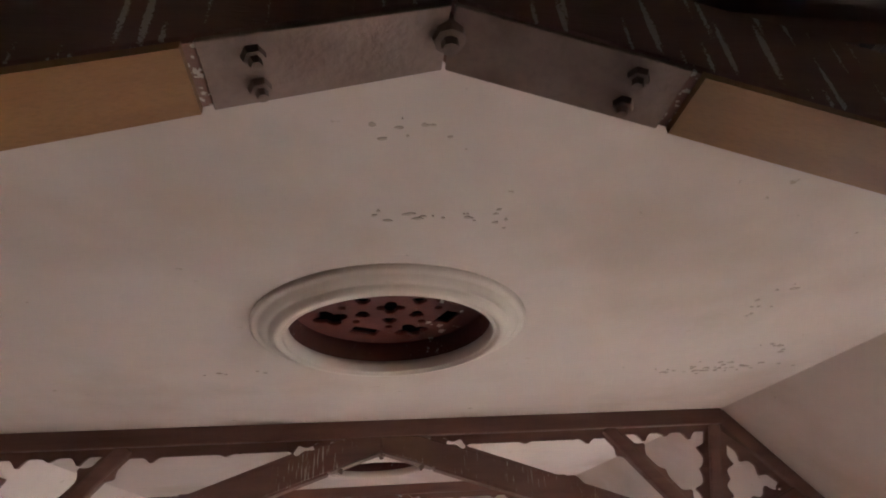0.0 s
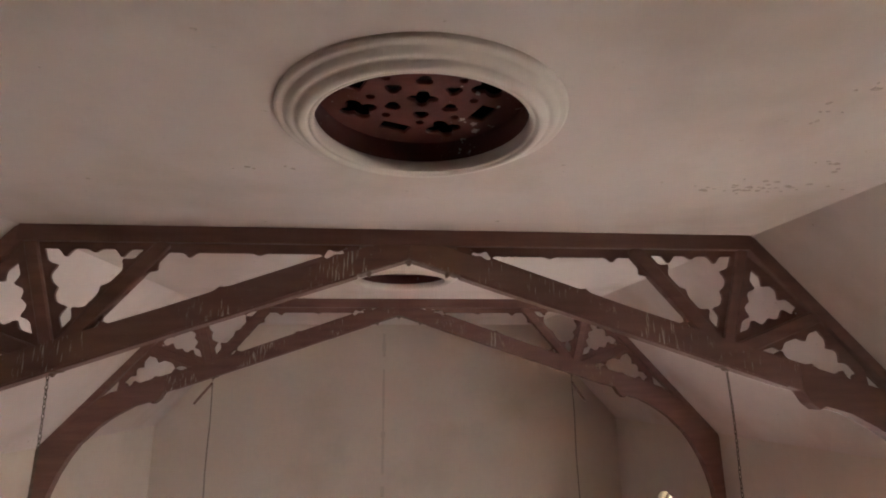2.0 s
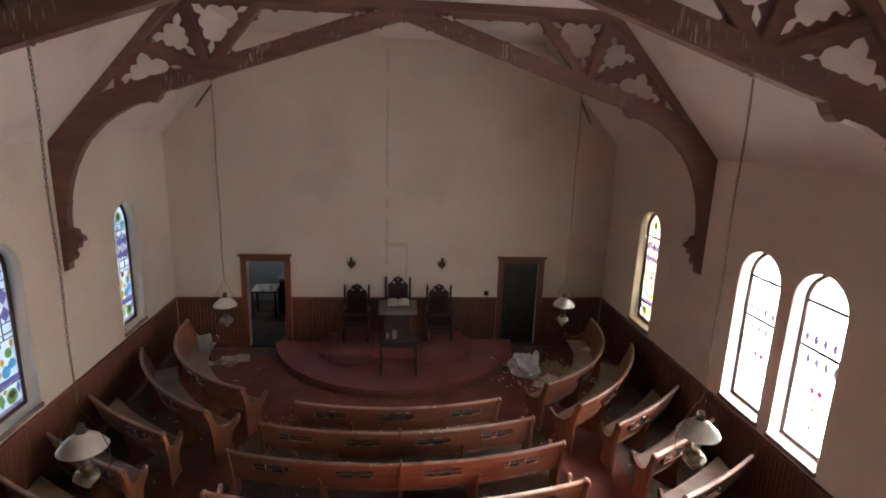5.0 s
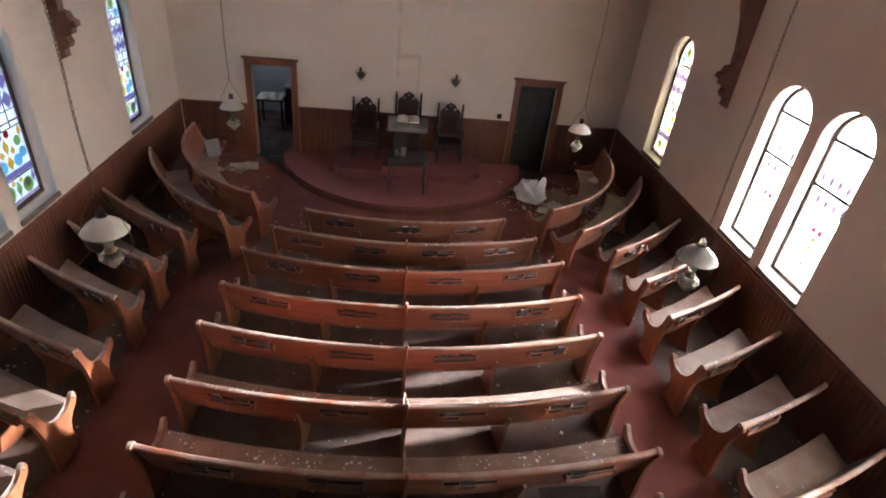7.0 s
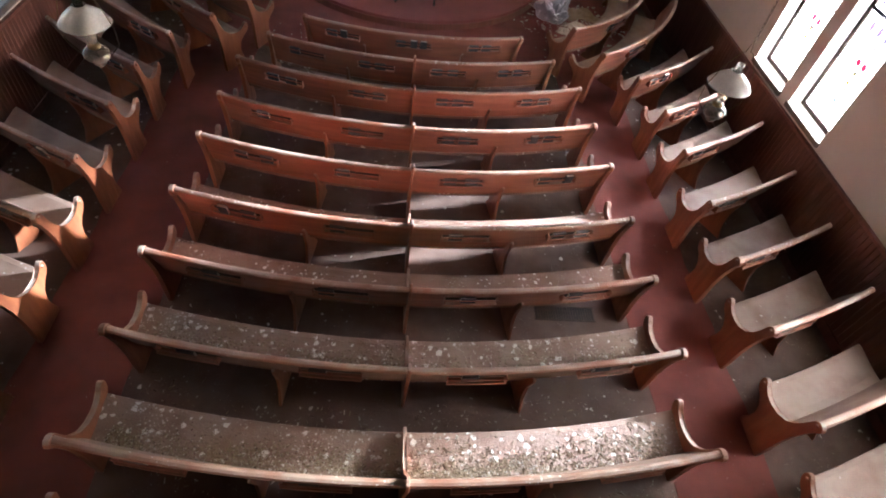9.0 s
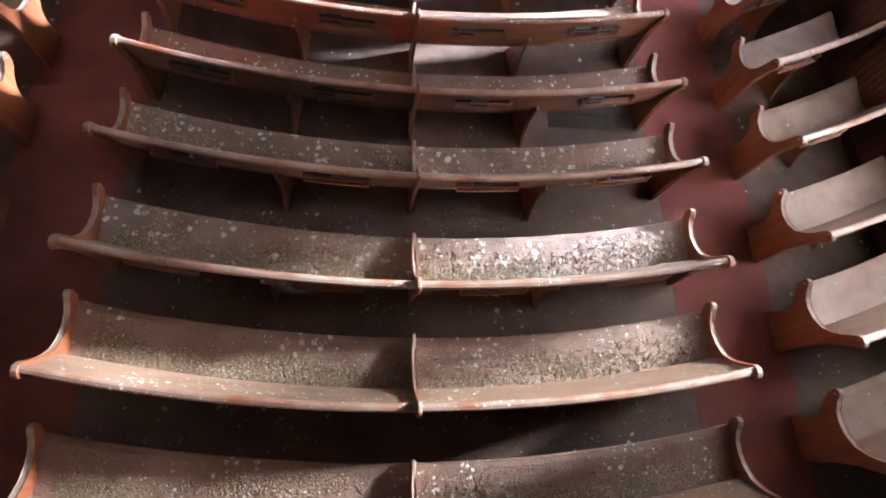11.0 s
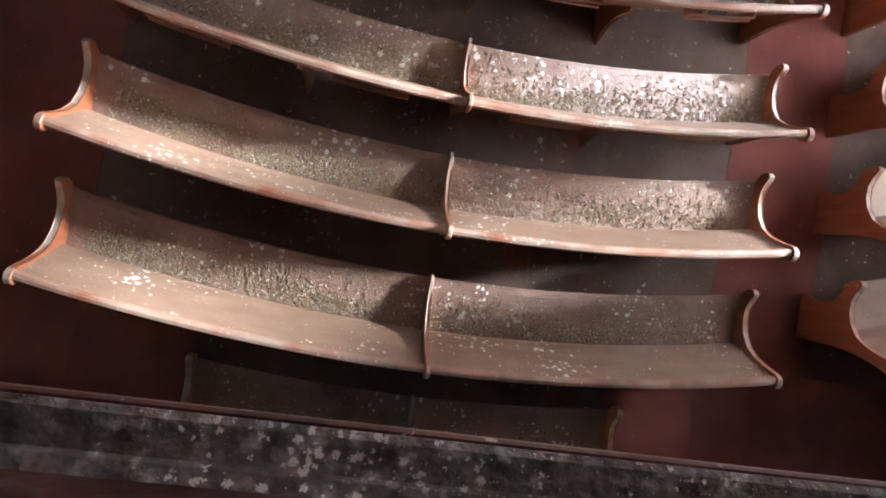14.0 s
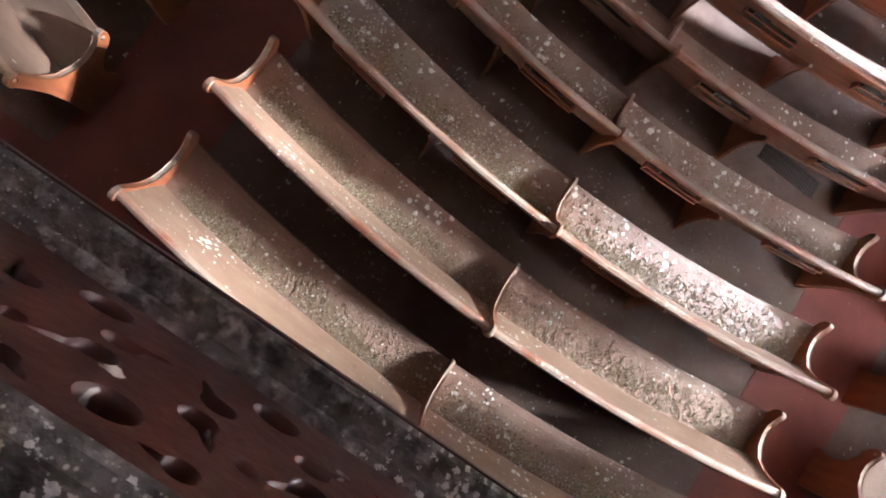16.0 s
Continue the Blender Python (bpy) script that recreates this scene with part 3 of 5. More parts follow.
_a = [(on_arc(5.3, d).x, on_arc(5.3, d).y) for d in range(-29, 30, 2)]
carpet("carpet_front", [(-2.619, 5.5)] + [p for p in _a if abs(p[0]) < 2.6] + [(2.619, 5.5), (2.619, 10.47), (-2.619, 10.47)], 0.005)
for _s2 in (1, -1):
    carpet("carpet_corner", [(_s2 * 3.58, 7.6), (_s2 * 4.9, 9.0), (_s2 * 4.9, 10.4), (_s2 * 3.58, 10.4)], 0.003)
carpet("carpet_rear", [(-2.66, -5.5), (2.66, -5.5), (2.66, -2.35), (1.75, -2.45), (1.75, -3.95), (-1.75, -3.95), (-1.75, -2.45), (-2.66, -2.35)], 0.003)
for _s2 in (1, -1):
    carpet("carpet_rear_corner", [(_s2 * 3.58, -5.5), (_s2 * 5.0, -5.5), (_s2 * 5.0, -2.3), (_s2 * 3.58, -2.3)], 0.003)

# ---- platform
_arcp = [(2.85 * math.sin(radians(a)), 10.75 - 2.85 * math.cos(radians(a))) for a in np.linspace(-84, 84, 49)]
plat = thing("platform", (0, 0, 0), "low curved platform covered in worn red carpet", "platform", kind="structure")
part("lower_step", slab(_arcp + [(2.83, FRONT - 0.04), (-2.83, FRONT - 0.04)], 0.0, 0.175, "xy"), CARPET_STEP, plat)
_e = [(2.865 * math.sin(radians(a)), 10.75 - 2.865 * math.cos(radians(a))) for a in np.linspace(-80, 80, 49)]
_e2 = [(2.852 * math.sin(radians(a)), 10.75 - 2.852 * math.cos(radians(a))) for a in np.linspace(80, -80, 49)]
part("edge_board", slab(_e + _e2, 0.0, 0.12, "xy"), TRIM, plat, "dark bare edge board")
for _s2 in (1, -1):
    _q = [(0.5, 9.12), (1.38, 9.12), (1.48, 9.17), (1.52, 9.3), (1.6, 10.46), (0.5, 10.46)]
    part("upper_step", slab([(_s2 * a, b) for a, b in _q], 0.176, 0.40, "xy", 0.015), CARPET_STEP, plat)
    part("side_step", slab([(_s2 * a, b) for a, b in [(1.54, 9.45), (1.72, 9.5), (1.8, 10.46), (1.605, 10.46)]], 0.176, 0.29, "xy", 0.01), CARPET_STEP, plat)
part("middle_step", box(-0.498, 0.498, 9.4, 10.46, 0.176, 0.396), CARPET_STEP, plat)

# ---------------------------------------------------------------- windows
_wgrp = "stained glass windows"


def stained_window(nm, side, y):
    """Sash, lead bars and coloured pieces, glazed in the outer part of the opening."""
    xg = side * (HALF + 0.2)
    w = thing(nm, (xg, y, 0), "round-headed stained glass window with floral panels", "window", _wgrp, "structure")
    r, z0, z1 = OPEN_W / 2, SILL_Z, HEAD_Z
    fr = pierced(arch(0, OPEN_W - 0.004, z0 + 0.002, z1 - 0.002), [arch(0, OPEN_W - 0.13, z0 + 0.065, z1 - 0.065)], -0.03, 0.03, "yz")
    part("window_frame", fr, SASH, w, "dark brown wooden sash")
    gr = r - 0.064
    ga, gb = z0 + 0.064, z1 - 0.064
    # near windows are unseen: their glass is chosen to shape and dim light
    main = (G_AMBER if y < 2 else G_DIM) if side < 0 else G_AMBER if y > 7 else G_BEAM_DIM if y < 0 else G_CLEAR
    plain = {0.95: (ga, ga + 0.72)}.get(y) if side > 0 else None
    if plain:
        part("pane", box(-0.004, 0.004, -gr, gr, *plain), G_PLAIN, w, "unseen clear pane placed to shape the sunbeam on the pews")
        part("pane", slab(arch(0, 2 * gr, plain[1] + 0.002, gb), -0.004, 0.004, "yz"), G_BEAM_DIM, w, "unseen milkier pane placed to dim the sunbeam")
    else:
        part("pane", slab(arch(0, 2 * gr, ga, gb), -0.004, 0.004, "yz"), main, w, "pale glass")
    inx = -side * 0.010
    layer = [inx]

    def piece(poly, m):
        if side > 0 and y < 7:
            m = {G_YELLOW: G_STRAWPALE, G_BLUE: G_FAINT, G_ROSE: G_FAINT, G_PURPLE: G_LILAC, G_GREEN: G_TEAL}.get(m, m)
        layer[0] -= side * 0.00008
        part("pane", slab(poly, layer[0] - 0.002, layer[0] + 0.002, "yz"), m, w)

    def dia(cy, cz, a, b):
        return [(cy - a, cz), (cy, cz - b), (cy + a, cz), (cy, cz + b)]

    if plain:
        part("window_sill", box(-0.235, -0.032, -r, r, z0 - 0.055, z0 + 0.012), SILL, w, "grimy wooden sill")
        return w
    cols = [(-gr + 2 * gr * k / 4) for k in range(5)]
    mids = [(a + b) / 2 for a, b in zip(cols, cols[1:])]
    if side > 0 and y < 7:
        # sparse pattern: small flower in the head, two rows of drops, a stemmed flower below
        for q in range(4):
            piece(circle(0.03 * math.cos(q * math.pi / 2 + 0.785), gb - 0.36 + 0.03 * math.sin(q * math.pi / 2 + 0.785), 0.014, 8), G_GREEN)
        for zc, off in ((gb - 0.87, 0.0), (gb - 1.15, 0.5)):
            for q in range(-2, 3 if off == 0 else 2):
                piece(dia((q + off) * 0.155, zc, 0.042, 0.10), G_PURPLE)
        for s in (-1, 1):
            piece(circle(s * 0.062, gb - 1.52, 0.042, 12), G_RED)
            piece(dia(s * 0.16, gb - 1.66, 0.03, 0.05), G_FAINT)
            piece(circle(s * 0.034, gb - 1.84, 0.022, 10), G_YELLOW)
        piece(dia(0, gb - 1.64, 0.03, 0.055), G_YELLOW)
        piece(circle(0, gb - 1.76, 0.03, 12), G_YELLOW)
        piece(dia(0, gb - 2.02, 0.022, 0.07), G_GREEN)
        piece(dia(0, gb - 2.14, 0.02, 0.04), G_RED)
        lo, hi = inx - 0.010, inx + 0.003
        for zc, tk in ((gb - 0.40, 0.009), (gb - 1.0, 0.009), (gb - 1.62, 0.004), (gb - 2.0, 0.004)):
            part("lead_came", box(lo, hi, -gr, gr, zc - tk * 2.4, zc + tk * 2.4), LEAD, w)
        for q in range(-2, 3):
            part("lead_came", box(lo + 0.004, hi - 0.001, q * 0.155 - 0.0025, q * 0.155 + 0.0025, gb - 1.45, gb - 1.25), LEAD, w)
        part("saddle_bar", tube([(-0.022, -gr, gb - 1.3), (-0.022, gr, gb - 1.3)], 0.012, 6), SASH, w)
        part("window_sill", box(-0.235, -0.032, -r + 0.001, r - 0.001, z0 - 0.055, z0 + 0.012), SILL, w, "grimy wooden sill")
        ln = pierced(arch(0, OPEN_W - 0.004, z0 + 0.014, z1 - 0.002), [arch(0, OPEN_W - 0.045, z0 + 0.013, z1 - 0.022)], -0.205, -0.031, "yz")
        part("window_lining", ln, REVEAL, w, "off-white reveal lining")
        return w
    # bottom panel: a green bud between scrolls
    piece([(-gr + 0.01, ga + 0.01), (gr - 0.01, ga + 0.01), (gr - 0.01, ga + 0.06), (-gr + 0.01, ga + 0.06)], G_ROSE)
    piece(dia(0, ga + 0.19, 0.06, 0.12), G_GREEN)
    for s in (-1, 1):
        piece(circle(s * 0.2, ga + 0.18, 0.11, 16), G_GREEN)
        piece(circle(s * 0.2, ga + 0.20, 0.06, 12), G_ROSE)
        piece(dia(s * 0.34, ga + 0.25, 0.04, 0.09), G_PURPLE)
        piece(dia(s * 0.08, ga + 0.29, 0.05, 0.04), G_YELLOW)
    # flower panel: amber petals, blue heads, red buds
    piece([(-gr + 0.01, ga + 0.37), (gr - 0.01, ga + 0.37), (gr - 0.01, ga + 0.45), (-gr + 0.01, ga + 0.45)], G_PURPLE)
    piece(dia(0, ga + 0.56, 0.07, 0.10), G_YELLOW)
    piece(dia(0, ga + 0.78, 0.06, 0.11), G_YELLOW)
    for s in (-1, 1):
        piece(circle(s * 0.16, ga + 0.55, 0.085, 14), G_BLUE)
        piece(circle(s * 0.29, ga + 0.62, 0.075, 14), G_BLUE)
        piece(dia(s * 0.11, ga + 0.70, 0.05, 0.06), G_YELLOW)
        piece(circle(s * 0.25, ga + 0.79, 0.07, 12), G_GREEN)
        piece(dia(s * 0.33, ga + 0.90, 0.04, 0.08), G_YELLOW)
        piece(circle(s * 0.08, ga + 0.93, 0.052, 12), G_RED)
    # two bands of touching diamonds with amber between
    for zc in (ga + 1.32, ga + 1.57):
        for c in mids:
            piece(dia(c, zc, 0.095, 0.12), G_PURPLE)
        for c in cols[1:-1]:
            piece(dia(c, zc + 0.125, 0.05, 0.06), G_YELLOW if zc < ga + 1.4 else G_ROSE)
    # head: scrolls round a small flower
    for s in (-1, 1):
        piece(circle(s * 0.14, gb - 0.27, 0.10, 16), G_GREEN)
        piece(circle(s * 0.14, gb - 0.27, 0.05, 12), G_PURPLE)
        piece(circle(s * 0.26, gb - 0.43, 0.08, 14), G_BLUE)
        piece(circle(s * 0.07, gb - 0.49, 0.055, 12), G_ROSE)
    piece(circle(0, gb - 0.12, 0.075, 14), G_YELLOW)
    piece(dia(0, gb - 0.36, 0.06, 0.09), G_BLUE)
    # lead: uprights and cross bars
    bx0, bx1 = inx - 0.007 * (1 if side > 0 else -1), inx
    lo, hi = min(bx0, bx1) - 0.003, max(bx0, bx1) + 0.003
    for c in cols[1:-1]:
        part("lead_came", box(lo, hi, c - 0.004, c + 0.004, ga + 0.98, gb - 0.5), LEAD, w)
    for zc, tk in ((ga + 0.35, 0.006), (ga + 0.98, 0.005), (ga + 1.2, 0.005), (ga + 1.66, 0.005), (ga + 1.9, 0.005)):
        part("lead_came", box(lo, hi, -gr, gr, zc - tk, zc + tk), LEAD, w)
    for zc in (ga + 0.36, ga + 1.06, ga + 1.78):
        part("saddle_bar", tube([(-side * 0.022, -gr, zc), (-side * 0.022, gr, zc)], 0.016 if side > 0 else 0.010, 6), SASH, w)
    part("window_sill", box(min(-side * 0.235, -side * 0.032), max(-side * 0.235, -side * 0.032), -r - 0.05 + 0.051, r + 0.05 - 0.051, z0 - 0.055, z0 + 0.012), SILL, w, "grimy wooden sill")
    # pale moulded lining of the opening
    ln = pierced(arch(0, OPEN_W - 0.004, z0 + 0.014, z1 - 0.002), [arch(0, OPEN_W - 0.045, z0 + 0.013, z1 - 0.022)], -side * 0.205, -side * 0.031, "yz")
    part("window_lining", ln, REVEAL, w, "off-white reveal lining")
    return w


_k = 0
for _side, _ys in ((1, RIGHT_WINDOWS), (-1, LEFT_WINDOWS)):
    for _y in _ys:
        _k += 1
        stained_window(f"window_{_k}", _side, _y)

# ---------------------------------------------------------------- roof trusses


def cusped(poly, inset, pinch):
    """The opening of a tracery board: the outline drawn in, with pointed cusps near each corner and on the long sides."""
    n = len(poly)
    P = [Vector((*p, 0)) for p in poly]
    area = sum(P[i].x * P[(i + 1) % n].y - P[(i + 1) % n].x * P[i].y for i in range(n))
    sgn = 1 if area > 0 else -1
    nor = []
    for i in range(n):
        e = (P[(i + 1) % n] - P[i]).normalized()
        nor.append(Vector((-e.y, e.x, 0)) * sgn)
    corner = []
    for i in range(n):
        a, b = nor[i - 1], nor[i]
        corner.append(P[i] + (a + b) * (inset / max(0.35, 1 + a.dot(b))))
    res = []
    for i in range(n):
        a, b = corner[i], corner[(i + 1) % n]
        ln = (b - a).length
        k = max(10, int(ln / 0.02))
        c1 = min(0.17, 0.4 * ln)
        for j in range(k):
            s = ln * j / k
            d = 0.0
            for c, amp in ((c1, pinch), (ln - c1, pinch)) + (((ln / 2, pinch * 0.45),) if ln > 0.6 else ()):
                d = max(d, amp * max(0.0, 1 - abs(s - c) / 0.075) ** 1.6)
            p = a + (b - a) * (j / k) + nor[i] * d
            res.append((p.x, p.y))
    return res


def bar(p, q, wide, y0, y1, bev=0.012):
    p, q = Vector(p), Vector(q)
    d = (q - p).normalized()
    nn = Vector((-d.y, d.x)) * wide / 2
    return slab([tuple(p + nn), tuple(q + nn), tuple(q - nn), tuple(p - nn)], y0, y1, "xz", bev)


def flip(poly, s):
    return [(s * x, z) for x, z in poly]


SL = -0.325  # fall of the lower chord
APEX = 6.85


def chord_z(x):
    return APEX + SL * x


def truss(yc, label, bare):
    t = thing("roof_truss", (0, yc, 0), label, "truss", "roof trusses")
    y0, y1 = -0.075, 0.075
    part("top_chord", box(-FLAT + 0.02, FLAT - 0.02, y0, y1, CEIL - 0.14, CEIL - 0.001, 0.01), TRUSS, t)
    for s in (1, -1):
        low = [(0.0, APEX), (3.44, chord_z(3.44) - 0.03), (3.44, chord_z(3.44) + 0.215), (2.6, chord_z(2.6) + 0.215), (0.305, CEIL - 0.139), (0.0, CEIL - 0.139)]
        part("lower_chord", slab(flip(low, s), y0, y1, "xz", 0.008), TRUSS_STREAK, t, "streaked with white droppings")
        part("soffit_board", slab(flip([(0.44, chord_z(0.44) - 0.018), (3.30, chord_z(3.30) - 0.040), (3.30, chord_z(3.30) - 0.028), (0.44, chord_z(0.44) - 0.001)], s), y0 + 0.004, y1 - 0.004, "xz"), OCHRE if bare else TRUSS, t, "bare ochre soffit" if bare else "")
        nx, nz = -0.738, -0.675
        raf = [(FLAT - 0.005, CEIL - 0.012), (HALF - 0.012, KINK + 0.0), (HALF + nx * 0.19 + 0.06, KINK + nz * 0.19 + 0.1), (FLAT + nx * 0.16 + 0.05, CEIL - 0.142)]
        part("rafter", slab(flip(raf, s), y0 + 0.003, y1 - 0.003, "xz", 0.008), TRUSS, t)
        br = [(3.441, chord_z(3.44) + 0.214), (3.441, chord_z(3.44) - 0.03), (3.50, 5.60), (3.57, 5.545), (3.62, 5.575), (3.85, 5.51), (4.08, 5.385), (4.12, 5.355), (4.14, 5.35), (4.32, 5.21),
              (4.49, 5.03), (4.52, 5.01), (4.64, 4.83), (4.77, 4.58), (4.78, 4.54), (4.85, 4.35), (4.905, 4.12), (4.90, 4.09), (4.935, 3.9), (4.945, 3.68), (4.86, 3.66), (4.83, 3.58), (4.77, 3.55), (4.76, 3.49), (4.83, 3.45),
              (4.84, 3.38), (4.93, 3.34), (4.90, 3.26), (4.93, 3.19), (5.0, 3.16), (5.0, 3.05), (HALF - 0.004, 3.02), (HALF - 0.004, KINK - 0.02), (4.36, 5.60), (4.2, chord_z(4.2) + 0.22)]
        part("wall_brace", slab(flip(br, s), y0, y1, "xz"), TRUSS, t)
        N = (2.80, chord_z(2.80) + 0.15)
        for p, q, wd in (((N[0] - 0.02, N[1] - 0.02), (2.02, CEIL - 0.13), 0.12), ((N[0] + 0.02, N[1]), (3.08, CEIL - 0.13), 0.105), ((N[0] + 0.06, N[1] - 0.05), (3.72, 6.36), 0.12)):
            part("strut", bar((s * p[0], p[1]), (s * q[0], q[1]), wd, -0.05, 0.05), TRUSS, t)
        bays = ([(0.42, CEIL - 0.13), (0.44, chord_z(0.44) + 0.175), (2.72, chord_z(2.72) + 0.175), (2.04, CEIL - 0.13)],
                [(2.06, CEIL - 0.13), (2.78, chord_z(2.78) + 0.18), (3.06, CEIL - 0.13)],
                [(3.12, CEIL - 0.18), (2.84, chord_z(2.84) + 0.17), (3.72, 6.38), (3.74, 6.40)][:3] + [(3.6, 6.5)],
                [(3.0, chord_z(3.0) + 0.18), (4.12, chord_z(4.12) + 0.15), (4.1, 5.88), (3.74, 6.33)])
        for poly, ins, pin in zip(bays, (0.085, 0.062, 0.075, 0.078), (0.05, 0.08, 0.07, 0.06)):
            poly = flip(poly, s)
            part("tracery_board", pierced(poly, [cusped(poly, ins, pin)], -0.016, 0.016), TRUSS, t)
        # iron strap under the peak
        a, b = 0.004, 0.42
        strap = [(a, chord_z(a) - 0.0005), (b, chord_z(b) - 0.0005), (b, chord_z(b) - 0.012), (a, chord_z(a) - 0.012)]
        part("iron_strap", slab(flip(strap, s), y0 + 0.001, y1 - 0.001, "xz", 0.002), STEEL, t, "rusty iron strap")
        for bx, by in ((0.34, -0.035), (0.34, 0.035)):
            part("bolt", lathe([(0.0, -0.032), (0.010, -0.031), (0.012, -0.016), (0.019, -0.015), (0.021, -0.004), (0.021, 0.001), (0, 0.001)], 6), STEEL, t,
                 m=pose(s * bx, by, chord_z(bx) - 0.012, 0, s * 18, 0))
        part("ceiling_hook", lathe([(0.0, -0.05), (0.012, -0.045), (0.03, -0.02), (0.07, -0.012), (0.075, 0.0), (0, 0.0)], 14), STEEL, t, m=pose(s * 2.77, 0, chord_z(2.77) - 0.02))
    part("bolt", lathe([(0.0, -0.045), (0.016, -0.043), (0.018, -0.025), (0.03, -0.022), (0.034, -0.004), (0.034, 0.02), (0, 0.02)], 8), STEEL, t, m=pose(0.0, -0.012, APEX - 0.012))
    return t


for _y in (-1.785, 2.42, 6.5):
    truss(_y, "dark brown timber roof truss with pierced cusped tracery", _y < 0)
# a broken end of a second brace lying against the slope near the front
for _s2 in (1, -1):
    t = thing("loose_rod", (_s2 * 2.9, 6.7, 0), "dark cobwebbed rod slung beside the truss", "rod")
    part("rod", tube([(_s2 * -0.05, 0.05, 5.78), (_s2 * 0.2, 0.5, 5.62), (_s2 * 0.45, 1.0, 5.50), (_s2 * 0.62, 1.4, 5.46)] if _s2 > 0 else [(0.05, 0.02, 5.82), (-0.2, 0.3, 5.62), (-0.32, 0.45, 5.52)], 0.020, 8), TRUSS, t)

# ---------------------------------------------------------------- ceiling roses


def star(cx, cy, r, k, n=4, dip=0.55, turn=0.0):
    res = []
    for i in range(n * 6):
        a = 2 * math.pi * i / (n * 6)
        rr = r * (dip + (1 - dip) * abs(math.cos(n * a / 2)) ** 1.2)
        res.append((cx + rr * math.cos(a + turn), cy + rr * math.sin(a + turn)))
    return res


def ceiling_rose(x, y):
    t = thing("ceiling_vent", (x, y, CEIL), "round plaster-moulded ceiling vent with a pierced red grille", "vent", "ceiling vents")
    prof = [(0.70, 0.0), (0.695, -0.018), (0.675, -0.026), (0.655, -0.022), (0.645, -0.030), (0.625, -0.046), (0.60, -0.050), (0.585, -0.044), (0.578, -0.056), (0.56, -0.074), (0.535, -0.080),
            (0.515, -0.072), (0.508, -0.060), (0.50, -0.066), (0.488, -0.068), (0.478, -0.058), (0.476, -0.03), (0.476, 0.02), (0.499, 0.02), (0.499, 0.0)]
    prof = [((0.476 + (r - 0.476) * 0.74) * ROSE, z) for r, z in prof]
    part("moulding", lathe(prof, 72), MOULDING, t, "white plaster rings", smooth=True)
    part("collar", lathe([(r * ROSE, z) for r, z in ((0.474, 0.0), (0.474, 0.185), (0.5, 0.185), (0.5, 0.021), (0.478, 0.021), (0.478, 0.0))], 64), REDPAINT, t, "dark red collar", smooth=True)
    holes = [star(0, 0, 0.075, 0)]
    for k in range(6):
        a = radians(60 * k + 30)
        holes.append(star(0.155 * math.cos(a), 0.155 * math.sin(a), 0.042, 0, 3, 0.75, a))
    for k in range(8):
        a = radians(45 * k + 22.5 + 45)
        cx, cy = 0.32 * math.cos(a), 0.32 * math.sin(a)
        if k % 2:
            c, s = math.cos(a), math.sin(a)
            holes.append([(cx + u * c - v * s, cy + u * s + v * c) for u, v in ((-0.045, -0.075), (0.045, -0.075), (0.045, 0.075), (-0.045, 0.075))])
        else:
            holes.append(star(cx, cy, 0.095, 0, 4, 0.55, a))
    for k in range(8):
        a = radians(45 * k + 45)
        holes.append(circle(0.235 * math.cos(a), 0.235 * math.sin(a), 0.022, 10))
    holes = [[(a * ROSE, b * ROSE) for a, b in hh] for hh in holes]
    part("grille", pierced(circle(0, 0, 0.473 * ROSE, 64), holes, 0.12, 0.145, "xy"), REDPAINT, t, "red-brown pierced wood with dusty holes")
    # near-black lining puts the darkness above the grille into its colour
    part("shaft", lathe([(r * ROSE, z) for r, z in ((0.5, 0.19), (0.52, 0.19), (0.52, 0.5), (0.0, 0.5), (0.0, 0.48), (0.5, 0.48), (0.5, 0.19))], 32), BLACK_AND_SHADE, t)


for _x, _y in MEDALLIONS:
    ceiling_rose(_x, _y)

# ---------------------------------------------------------------- hanging oil lamps


